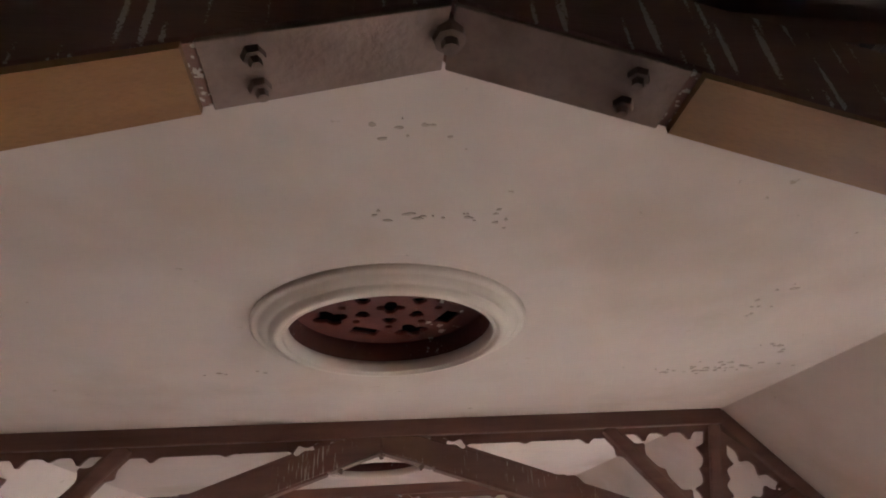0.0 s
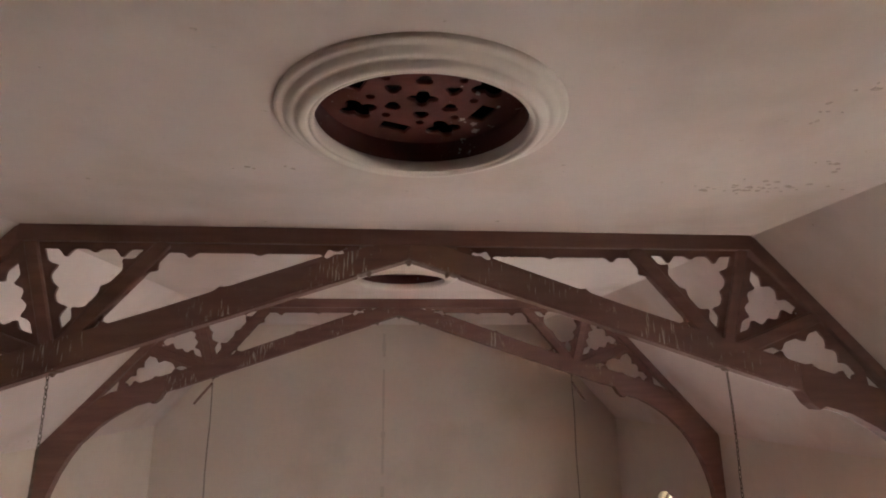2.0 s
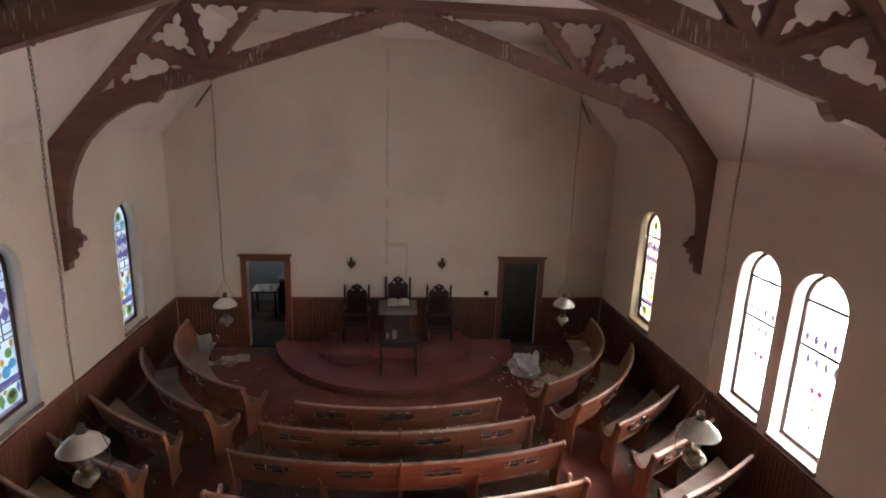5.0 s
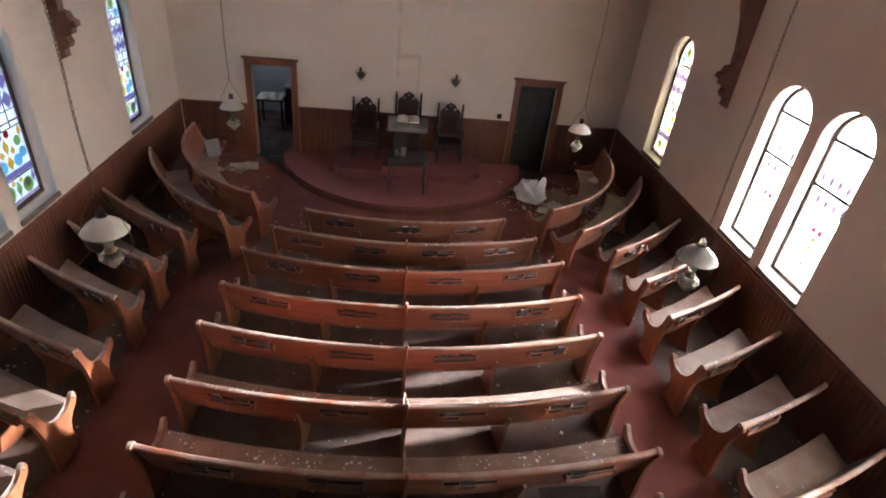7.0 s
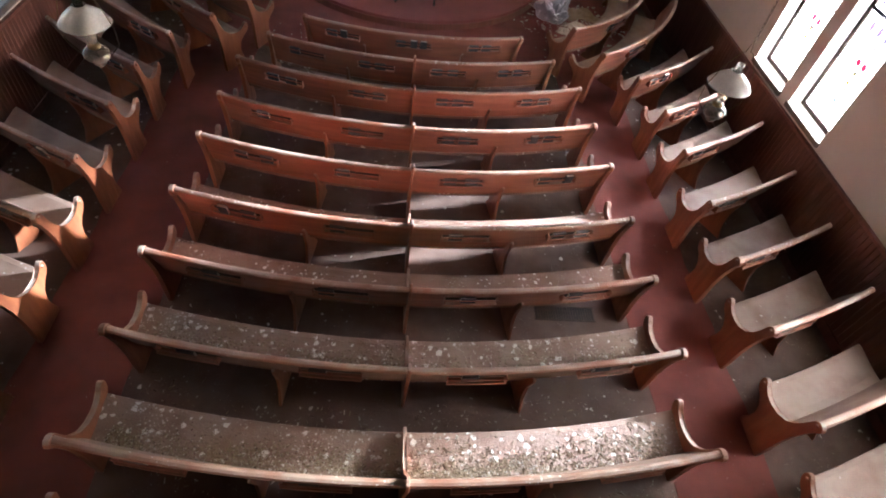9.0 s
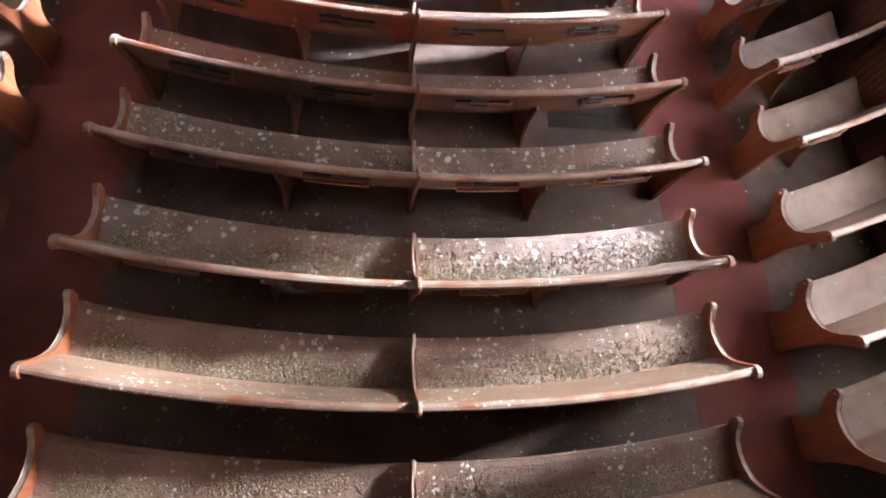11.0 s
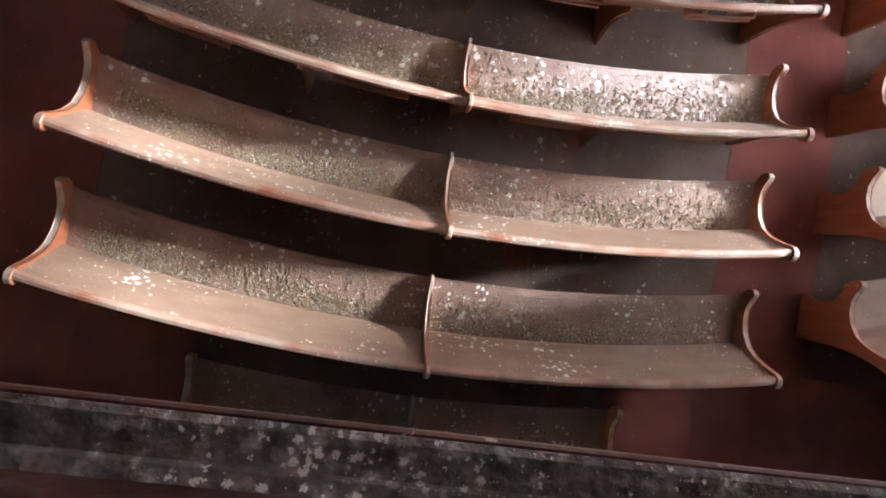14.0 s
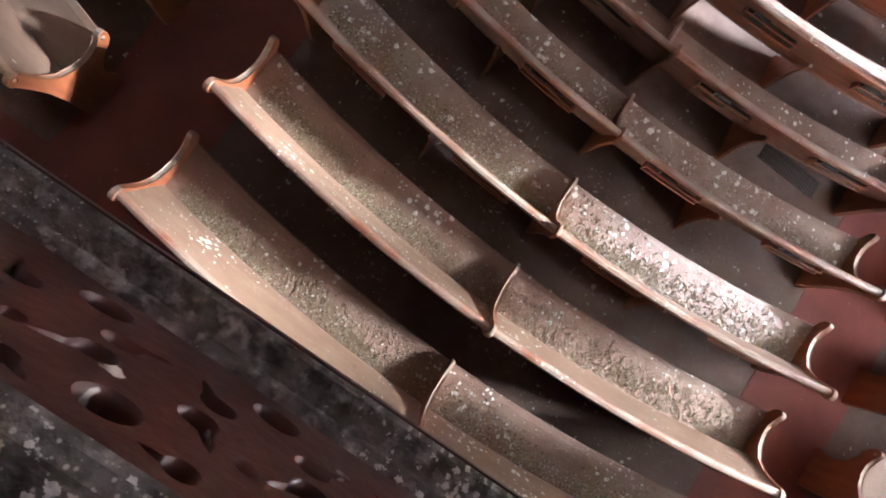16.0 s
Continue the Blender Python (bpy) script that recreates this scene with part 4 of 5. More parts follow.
def hanging_lamp(x, y, z, size, hook):
    """z: the rim of the shade; hook: the top of the wire bail."""
    t = thing("hanging_lamp", (x, y, z), "hanging oil lamp with a white glass shade and brass font", "lamp", "hanging oil lamps")
    k = size / 0.19
    part("shade", lathe([(0.052 * k, 0.145 * k), (0.06 * k, 0.125 * k), (0.095 * k, 0.105 * k), (0.15 * k, 0.06 * k), (0.185 * k, 0.012 * k), (0.192 * k, 0.0), (0.187 * k, 0.002), (0.146 * k, 0.052 * k), (0.09 * k, 0.098 * k), (0.05 * k, 0.118 * k), (0.048 * k, 0.145 * k)], 36), MILK, t, "soiled white glass shade", smooth=True)
    part("chimney", lathe([(0.03 * k, -0.16 * k), (0.045 * k, -0.1 * k), (0.032 * k, 0.0), (0.03 * k, 0.21 * k), (0.033 * k, 0.212 * k), (0.035 * k, 0.0), (0.049 * k, -0.1 * k), (0.034 * k, -0.16 * k)], 20), G_LAMP, t, "clear glass chimney", smooth=True)
    part("burner", lathe([(0.0, -0.16 * k), (0.03 * k, -0.162 * k), (0.05 * k, -0.18 * k), (0.05 * k, -0.2 * k), (0.03 * k, -0.215 * k), (0.0, -0.215 * k)], 18), BRASS, t, smooth=True)
    part("font", lathe([(0.0, -0.205 * k), (0.05 * k, -0.208 * k), (0.09 * k, -0.225 * k), (0.105 * k, -0.26 * k), (0.085 * k, -0.30 * k), (0.045 * k, -0.325 * k), (0.05 * k, -0.34 * k), (0.02 * k, -0.37 * k), (0.0, -0.375 * k)], 24), FONT, t, "clouded oil font", smooth=True)
    top = hook - z
    for s in (-1, 1):
        part("bail", tube([(0.115 * k * s, 0, -0.26 * k), (0.2 * k * s, 0, -0.16 * k), (0.205 * k * s, 0, -0.02 * k), (0.15 * k * s, 0, 0.15 * k), (0.055 * k * s, 0, 0.2 * k + top * 0.25), (0.022 * k * s, 0, top * 0.75), (0.0, 0, top)], 0.004, 6), BRASS, t)
    # chain, link by link
    bm = bmesh.new()
    zz, up = top, chord_z(2.77) - 0.06 - z
    i = 0
    rng = random.Random(int(x * 10 + y))
    while zz < up:
        a = 90 * (i % 2) + rng.uniform(-20, 20)
        c, s = math.cos(radians(a)), math.sin(radians(a))
        off = 0.006 * math.sin(zz * 5)
        loop = [(off + 0.010 * math.cos(q) * c, 0.010 * math.cos(q) * s, zz + 0.02 + 0.024 * math.sin(q)) for q in np.linspace(0, 2 * math.pi, 9)]
        tube(loop, 0.0035, 4, bm)
        zz += 0.036
        i += 1
    part("chain", bm, CHAIN, t, "long dull metal chain")
    return t


hanging_lamp(2.80, 2.42, 2.60, 0.20, 3.05)
hanging_lamp(-2.80, 2.42, 2.60, 0.20, 3.05)
hanging_lamp(2.76, 6.5, 2.46, 0.185, 2.93)
hanging_lamp(-2.77, 6.5, 2.46, 0.185, 2.95)

# ---------------------------------------------------------------- pews
ROWS_Y = (5.85, 5.14, 4.40, 3.58, 2.80, 1.92, 1.10, 0.26, -0.66, -1.54, -2.48, -3.40)
ROWS_HALF = (1.66, 2.08, 2.36, 2.40, 2.44, 2.47, 2.50, 2.53, 2.56, 2.58, 2.60, 1.60)
END_POLY = [(0.10, 0.0), (0.50, 0.0), (0.50, 0.07), (0.455, 0.16), (0.44, 0.26), (0.47, 0.36), (0.54, 0.43), (0.61, 0.455), (0.655, 0.50), (0.668, 0.56), (0.655, 0.605), (0.625, 0.622), (0.595, 0.605),
            (0.56, 0.565), (0.49, 0.53), (0.40, 0.525), (0.30, 0.55), (0.20, 0.615), (0.135, 0.71), (0.10, 0.81), (0.075, 0.90), (0.06, 0.955), (0.03, 0.985), (-0.01, 0.99), (-0.04, 0.97),
            (-0.05, 0.935), (-0.035, 0.90), (-0.005, 0.86), (0.02, 0.76), (0.06, 0.60), (0.085, 0.40), (0.09, 0.2)]
DIV_POLY = [(0.12, 0.0), (0.46, 0.0), (0.46, 0.30), (0.50, 0.42), (0.60, 0.43), (0.635, 0.47), (0.625, 0.525), (0.58, 0.55), (0.46, 0.548), (0.34, 0.575), (0.22, 0.66), (0.15, 0.77), (0.11, 0.86), (0.08, 0.95), (0.05, 1.015), (0.01, 1.04), (-0.03, 1.03), (-0.045, 0.99),
            (-0.04, 0.88), (0.0, 0.74), (0.04, 0.58), (0.07, 0.40)]
LEG_POLY = [(0.03, 0.0), (0.48, 0.0), (0.48, 0.05), (0.40, 0.14), (0.40, 0.30), (0.50, 0.412), (0.22, 0.40), (0.165, 0.46), (0.105, 0.62), (0.06, 0.68), (0.035, 0.66), (0.075, 0.52), (0.11, 0.40), (0.10, 0.2)]
SEAT_SEC = [(0.19, 0.412), (0.40, 0.405), (0.56, 0.415), (0.60, 0.425), (0.61, 0.44), (0.60, 0.452), (0.55, 0.458), (0.40, 0.44), (0.28, 0.432), (0.20, 0.44)]
BACK_SEC = [(0.205, 0.441), (0.20, 0.50), (0.165, 0.60), (0.115, 0.72), (0.07, 0.84), (0.035, 0.935), (0.006, 0.935), (0.04, 0.83), (0.085, 0.71), (0.133, 0.59), (0.165, 0.50), (0.17, 0.47)]
RAIL_SEC = [(0.046, 0.932), (0.048, 0.952), (0.036, 0.966), (0.016, 0.972), (-0.006, 0.966), (-0.016, 0.95), (-0.012, 0.932)]


def thick(poly, t, bev=0.006):
    """A side panel: x forward, z up, y its thickness."""
    return mesh_of(slab(poly, -t / 2, t / 2, "xz", bev), "panel")


END_ME, DIV_ME, LEG_ME = thick(END_POLY, 0.048), thick(DIV_POLY, 0.03), thick(LEG_POLY, 0.03)


BOSS_ME = mesh_of(lathe([(0.0, 0.016), (0.010, 0.014), (0.017, 0.008), (0.020, 0.0)], 14), "boss")


def sweep(sec, R, d0, d1, org, n, square=False):
    """A section of (forward, height) swept round the arc from d0 to d1 degrees; square: cut off straight along the aisle."""
    bm = bmesh.new()

    def deg(d, s):
        return math.degrees(math.asin(max(-1, min(1, R * math.sin(radians(d)) / (R - s))))) if square else d

    rings = [[bm.verts.new(on_arc(R - s, deg(d0, s) + (deg(d1, s) - deg(d0, s)) * k / n, z) - org) for s, z in sec] for k in range(n + 1)]
    m = len(sec)
    for a, b in zip(rings, rings[1:]):
        for i in range(m):
            bm.faces.new((a[i], a[(i + 1) % m], b[(i + 1) % m], b[i]))
    bm.faces.new(rings[0][::-1])
    bm.faces.new(rings[-1])
    return bm


def panel_at(R, deg, org):
    p = on_arc(R, deg) - org
    return pose(p.x, p.y, 0, 0, 0, 90 + deg)


book_proto = None


def book(m):
    """A closed hymn book, copied from one model."""
    global book_proto
    if book_proto is None:
        book_proto = thing("hymn_book", (0, 0, -30), "dusty dark cloth-bound hymn book in the pew rack", "book", "hymn books")
        for nm, b in (("front_cover", (-0.05, 0.05, -0.017, -0.014, 0, 0.15)), ("back_cover", (-0.05, 0.05, 0.014, 0.017, 0, 0.15)), ("spine", (-0.053, -0.0502, -0.017, 0.017, 0, 0.15))):
            part(nm, box(*b), BOOK_COVER, book_proto)
        part("page_block", box(-0.0498, 0.044, -0.0138, 0.0138, 0.005, 0.145), PAPER, book_proto)
        book_proto.matrix_basis = m
        return book_proto
    return copy_thing(book_proto, m)


def rack(R, deg, org, pew, seed):
    """A shallow book rack on the rear of the back, with its hymn books."""
    rg = random.Random(seed)
    w = 0.27 / R * 57.3
    shelf = part("book_rack", sweep([(0.075, 0.718), (0.004, 0.718), (0.004, 0.728), (0.07, 0.728)], R, deg - w, deg + w, org, 4), PEW, pew, "shallow book rack")
    for z0, z1 in ((0.7285, 0.742), (0.795, 0.808)):
        part("rack_lip", sweep([(0.012, z0), (0.003, z0), (0.003, z1), (0.012, z1)], R, deg - w, deg + w, org, 4), PEW, shelf)
    for s in (-1, 1):
        part("rack_end", mesh_of(slab([(0.072, 0.7285), (0.0125, 0.7285), (0.0125, 0.808), (0.042, 0.815)], -0.006, 0.006, "xz"), "rack_end"), PEW, shelf, m=panel_at(R, deg + s * (w - 0.04), org))
    # dark strip paints the slot's inner shade onto the backrest
    part("rack_back", sweep([(0.0785, 0.729), (0.047, 0.808), (0.043, 0.808), (0.0745, 0.729)], R, deg - w, deg + w, org, 4), RACK_SHADE, shelf, "dark strip standing for the shade inside the rack")
    d = deg - w + 0.62
    for _ in range(rg.choice((1, 2, 3, 3))):
        d += rg.uniform(0.2, 0.9)
        if d > deg + w - 0.6:
            break
        flat_lie = rg.random() < 0.88
        p = on_arc(R - 0.034, d)
        if flat_lie:
            book(pose(p.x, p.y, 0.7285 + 0.0535, 12, 0, d) @ pose(-0.1, 0.004, 0, 0, 90, 0))
            d += 1.3
        else:
            book(pose(p.x, p.y, 0.727, 13, 0, d))
            d += 1.0


def pew(row, d0, d1, label, group, ends, divider, racks, soil, arc=None):
    """A curved pew of the given row from d0 to d1 degrees on its arc."""
    R = YC - ROWS_Y[row]
    if arc:
        ARC[:], R = arc[:2], arc[2]
    straight = arc is None and row > 0
    mid = (d0 + d1) / 2
    org = on_arc(R - 0.3, mid)
    p = thing("pew", (org.x, org.y, 0), label, "pew", group)
    n = max(8, int((d1 - d0) * 1.2))
    part("seat", sweep(SEAT_SEC, R, d0, d1, org, n, straight), SEAT_FOUL if row in (7, 8) and d0 * d1 < 0 else SEAT if d0 * d1 < 0 else SEAT_PLAIN, p, "seat fouled with droppings and dust" if soil else "dusty wooden seat")
    part("backrest", sweep(BACK_SEC, R, d0, d1, org, n, straight), (BACK_IN if d0 * d1 < 0 else SEAT_PLAIN) if soil else PEW, p)
    part("top_rail", sweep(RAIL_SEC, R, d0, d1, org, n, straight), RAIL, p, "dust-caked top rail")
    for s, d in (("l", d0), ("r", d1)):
        if s in ends:
            panel = part("end_panel", END_ME, PEW_END, p, "scrolled end panel", m=panel_at(R, d, org) @ pose(0, 0, 0, 0, 0, -d if straight else 0))
            out = 1 if s == "l" else -1
            for bx, bz in ((0.615, 0.565), (0.012, 0.945)):
                part("boss", BOSS_ME, PEW_END, panel, "round turned boss", m=pose(bx, out * 0.0242, bz, -90 * out, 0, 0), smooth=True)
    if divider:
        part("divider", DIV_ME, PEW_END, p, m=panel_at(R, 0.0, org))
    span = d1 - d0
    for f in ((0.27, 0.73) if span * R / 57.3 > 3 else (0.5,)):
        part("support", LEG_ME, PEW_END, p, m=panel_at(R, d0 + f * span, org))
    for i, f in enumerate(racks):
        rack(R, d0 + f * span, org, p, row * 17 + i + int(abs(d0) * 3))
    ARC[:] = 0.0, YC
    return p


for _r, (_y, _hw) in enumerate(zip(ROWS_Y, ROWS_HALF)):
    _R = YC - _y
    _a = math.degrees(math.asin(_hw / _R))
    pew(_r, -_a, _a, "long curved centre pew of red-brown wood, dusty" if _r < 7 else "long curved centre pew with a seat covered in droppings", "centre pews", "lr", _r > 0,
        (0.17, 0.5, 0.83) if _r == 0 else (0.13, 0.37, 0.62, 0.86), _r >= 7)
    if _r < 11:
        _in = min(3.56, 2.66 + 0.36 * _r) if _r < 3 else 3.56
        _b0 = math.degrees(math.asin(_in / _R))
        _b1 = math.degrees(math.asin(min(0.985, (4.68 if _r == 0 else 4.98) / _R)))
        _arc = {0: (1.25, 9.65, 3.36, 24.3, 92.0), 1: (0.7, 9.7, 4.47, 30.5, 72.0)}.get(_r)
        if _arc:
            _b0, _b1 = _arc[3:]
        _lab = "short curved side pew of red-brown wood against the wall" if _r else "strongly curved front side pew of red-brown wood"
        pew(_r, _b0, _b1, _lab, "side pews", "lr" if _r == 0 else "l", False, (0.3,), _r >= 5, _arc and _arc[:3])
        pew(_r, -_b1, -_b0, _lab, "side pews", "lr" if _r == 0 else "r", False, (0.7,), _r >= 5, _arc and (-_arc[0], *_arc[1:3]))

# ---------------------------------------------------------------- platform furniture


def pulpit_chair(x, y, z, h, label):
    t = thing("pulpit_chair", (x, y, z), label, "chair", "pulpit chairs")
    w = 0.27
    part("seat", box(-w, w, -0.27, 0.22, 0.36, 0.44, 0.02), UPHOLSTERY, t, "dark worn upholstered seat")
    part("seat_frame", box(-w - 0.02, w + 0.02, -0.28, 0.24, 0.28, 0.359, 0.008), DARKWOOD, t)
    for s in (-1, 1):
        part("front_leg", lathe([(0.028, 0.0), (0.03, 0.05), (0.02, 0.09), (0.034, 0.15), (0.024, 0.22), (0.032, 0.28)], 12), DARKWOOD, t, m=pose(s * w, -0.25, 0), smooth=True)
        part("back_post", lathe([(0.026, 0.0), (0.028, 0.4), (0.022, 0.5), (0.034, 0.6), (0.024, 0.68), (0.03, 0.8), (0.024, h - 0.16), (0.036, h - 0.12), (0.018, h - 0.08), (0.028, h - 0.04), (0.0, h)], 12), DARKWOOD, t, m=pose(s * (w + 0.01), 0.23, 0), smooth=True)
        part("arm", tube([(s * (w + 0.01), 0.21, 0.68), (s * (w + 0.015), 0.0, 0.70), (s * (w + 0.02), -0.2, 0.67), (s * (w + 0.01), -0.26, 0.63)], 0.026, 8), DARKWOOD, t)
        part("arm_post", lathe([(0.02, 0.29), (0.03, 0.4), (0.018, 0.5), (0.026, 0.63)], 10), DARKWOOD, t, m=pose(s * w, -0.24, 0), smooth=True)
    hb = h - 0.1
    top = [(-w + 0.03, 0.5), (w - 0.03, 0.5), (w - 0.03, hb - 0.12), (w - 0.08, hb - 0.05), (0.15, hb - 0.04), (0.10, hb + 0.06), (0.04, hb + 0.075), (0.0, hb + 0.11), (-0.04, hb + 0.075), (-0.10, hb + 0.06), (-0.15, hb - 0.04), (-w + 0.08, hb - 0.05), (-w + 0.03, hb - 0.12)]
    holes = [star(s * 0.1, hb - 0.05, 0.035, 0) for s in (-1, 1)] + [circle(0, hb + 0.03, 0.02, 10)]
    part("back_panel", pierced(top, holes, 0.215, 0.245), DARKWOOD, t, "carved pierced crest")
    part("back_pad", box(-w + 0.09, w - 0.09, 0.19, 0.214, 0.58, hb - 0.2, 0.01), UPHOLSTERY, t)


pulpit_chair(-0.93, 10.1, 0.401, 1.24, "tall carved dark walnut pulpit chair")
pulpit_chair(1.0, 10.1, 0.401, 1.24, "tall carved dark walnut pulpit chair")
pulpit_chair(0.03, 10.2, 0.397, 1.40, "tallest carved dark walnut pulpit chair behind the lectern")

t = thing("lectern", (0.02, 9.7, 0.397), "dark wooden lectern with a cloth-covered slanted top", "lectern")
part("base", box(-0.36, 0.36, -0.22, 0.22, 0, 0.08, 0.012), DARKWOOD, t)
part("body", box(-0.28, 0.28, -0.16, 0.16, 0.08, 0.84, 0.01), DARKWOOD, t)
for _px in (-0.14, 0.14):
    part("front_panel", box(_px - 0.11, _px + 0.11, -0.175, -0.161, 0.16, 0.76, 0.006), DARKWOOD, t)
part("top", slab([(-0.25, 0.85), (0.2, 0.95), (0.2, 0.985), (-0.25, 0.885)], -0.42, 0.42, "yz", 0.008), DARKWOOD, t)
part("cloth_cover", slab([(-0.26, 0.80), (-0.254, 0.80), (-0.254, 0.884), (0.2, 0.987), (0.2, 0.992), (-0.26, 0.889)], -0.43, 0.43, "yz"), CLOTH, t, "faded grey cloth")
t = thing("open_bible", (0.03, 9.72, 0.397 + 0.955), "large open book lying on the lectern", "book", m=pose(0.03, 9.74, 0.397 + 0.96, 12.5, 0, 0))
part("cover", box(-0.25, 0.25, -0.14, 0.15, 0.0, 0.012, 0.003), BOOK_COVER, t)
for _s2 in (-1, 1):
    _pr = [(0.004, 0.013), (0.24, 0.013), (0.24, 0.03), (0.18, 0.055), (0.09, 0.062), (0.004, 0.03)]
    part("page_block", slab([(_s2 * a, b) for a, b in _pr], -0.13, 0.14, "xz"), PAPER, t, smooth=False)
part("ribbon", box(-0.012, 0.012, -0.19, -0.132, 0.0, 0.02), UPHOLSTERY, t)

t = thing("communion_table", (0.03, 8.72, 0.176), "narrow dark wooden communion table with turned legs", "table")
part("tabletop", box(-0.43, 0.43, -0.24, 0.24, 0.74, 0.775, 0.008), DARKWOOD, t)
part("apron", box(-0.37, 0.37, -0.2, 0.2, 0.65, 0.7395), DARKWOOD, t)
for _a2 in (-0.37, 0.37):
    for _b2 in (-0.19, 0.19):
        part("leg", lathe([(0.02, 0.0), (0.026, 0.06), (0.018, 0.1), (0.032, 0.22), (0.02, 0.36), (0.03, 0.5), (0.026, 0.66)], 12), DARKWOOD, t, m=pose(_a2, _b2, 0), smooth=True)
for _x, _h2, _w2 in ((-0.2, 0.14, 0.035), (-0.06, 0.20, 0.05)):
    t = thing("card", (_x, 8.66, 0.953), "small grey card standing on the table", "card")
    part("sheet", box(-_w2, _w2, -0.004, 0.004, 0, _h2, 0.001), CLOTH, t)
    part("stand", box(-_w2, _w2, -0.02, 0.02, 0, 0.008), DARKWOOD, t)

for _x in (-1.06, 1.06):
    t = thing("wall_sconce", (_x, FRONT, 2.1), "small dark iron oil lamp bracket on the wall", "sconce", "wall sconces", m=pose(_x, FRONT, 2.1) @ Matrix.Scale(1.5, 4))
    part("back_plate", lathe([(0.0, -0.02), (0.05, -0.018), (0.06, 0.0), (0.0, 0.0)], 16), SASH, t, m=pose(0, -0.001, -0.02, -90, 0, 0))
    part("arm", tube([(0, -0.0, -0.03), (0, -0.05, -0.08), (0, -0.10, -0.07), (0, -0.12, -0.03)], 0.010, 8), SASH, t)
    part("cup", lathe([(0.0, -0.04), (0.03, -0.035), (0.05, 0.0), (0.035, 0.02), (0.02, 0.03), (0.025, 0.10), (0.015, 0.12), (0, 0.12)], 16), SASH, t, m=pose(0, -0.12, 0), smooth=True)
    for _s2 in (-1, 1):
        part("scroll", tube([(0, -0.02, -0.05), (_s2 * 0.05, -0.03, -0.02), (_s2 * 0.075, -0.03, 0.03), (_s2 * 0.05, -0.03, 0.05)], 0.007, 6), SASH, t)
t = thing("switch_box", (2.17, FRONT, 1.36), "small black box on the wall with a cable", "switch")
part("case", box(-0.055, 0.055, -0.04, 0.0, -0.05, 0.05, 0.006), BLACK_AND_SHADE, t)
part("cable", tube([(0.02, -0.008, -0.05), (0.025, -0.03, -0.3)], 0.005, 6), BLACK_AND_SHADE, t)

# ---------------------------------------------------------------- gallery front beneath the camera
RAIL_Y, LEDGE_Z, GX = -2.05, 3.77, 5.0
tagged(part("gallery_floor", box(-GX, GX, REAR, RAIL_Y - 0.06, LEDGE_Z - 0.14, LEDGE_Z - 0.04), DARKWOOD), "dark gallery floor at the rear", "floor", kind="structure")
g = thing("gallery_rail", (0, RAIL_Y, LEDGE_Z), "red-brown gallery front with pierced panel and fouled ledge", "balustrade", kind="structure")
part("ledge", slab([(-0.034, -0.05), (0.05, -0.05), (0.06, -0.035), (0.06, -0.008), (0.05, 0.0), (-0.034, 0.0)], -GX, GX, "yz"), LEDGE, g, "ledge thick with white droppings")
part("ledge_fillet", slab([(-0.034, 0.0005), (-0.006, 0.0005), (-0.010, 0.010), (-0.034, 0.018)], -GX, GX, "yz"), LEDGE, g)
part("ledge_nosing", slab([(0.0605, -0.034), (0.066, -0.032), (0.067, -0.02), (0.065, -0.009), (0.0605, -0.009)], -GX, GX, "yz"), REDPANEL, g, "red-brown ledge nosing")
part("fascia", box(-GX, GX, -0.16, -0.07, -0.34, -0.051), REDPAINT, g)


def comma(cx, cz, r, tail, turn):
    """A leaf-shaped hole with a round head and a bent tail."""
    res = [(r * math.cos(radians(a)), r * math.sin(radians(a))) for a in range(40, 321, 28)]
    res += [(tail * 0.45, -r * 0.30), (tail * 0.8, r * 0.10), (tail, r * 0.5), (tail * 0.7, r * 0.55), (tail * 0.4, r * 0.45)]
    c, q = math.cos(turn), math.sin(turn)
    return [(cx + u * c - v * q, cz + u * q + v * c) for u, v in res]


_holes = []
for _i in range(-15, 15):
    _cx = 0.32 * _i + 0.196
    _holes.append(circle(_cx, 0.41, 0.040, 16))
    _holes.append(circle(_cx + 0.16, 0.105, 0.046, 16))
    for _s2 in (-1, 1):
        _up2 = math.pi if _s2 < 0 else 0.0
        _holes.append(comma(_cx + _s2 * 0.075, 0.30, 0.031, 0.085, _up2 + 0.9 * _s2))
        _holes.append(comma(_cx + 0.16 + _s2 * 0.08, 0.215, 0.031, 0.085, _up2 - 0.8 * _s2))
        _holes.append(comma(_cx + 0.16 + _s2 * 0.055, 0.45, 0.024, 0.052, _up2 + 0.2 * _s2))
    _holes.append(circle(_cx + 0.16, 0.35, 0.020, 10))
part("pierced_panel", pierced([(-GX, 0.0), (GX, 0.0), (GX, 0.52), (-GX, 0.52)], _holes, -0.068, -0.035), REDPANEL, g, "pierced red-brown panel")
# near-black sheet added so the pierced holes read as deep shade
part("backing", box(-GX, GX, -0.17, -0.155, -0.03, 0.52), BLACK_AND_SHADE, g)
part("handrail", slab([(-0.19, 0.521), (-0.034, 0.521), (-0.020, 0.528), (-0.030, 0.537), (-0.018, 0.546), (-0.028, 0.555), (-0.016, 0.564), (-0.030, 0.575), (-0.18, 0.575), (-0.19, 0.56)], -GX, GX, "yz"), LEDGE, g, "reeded handrail spattered white")

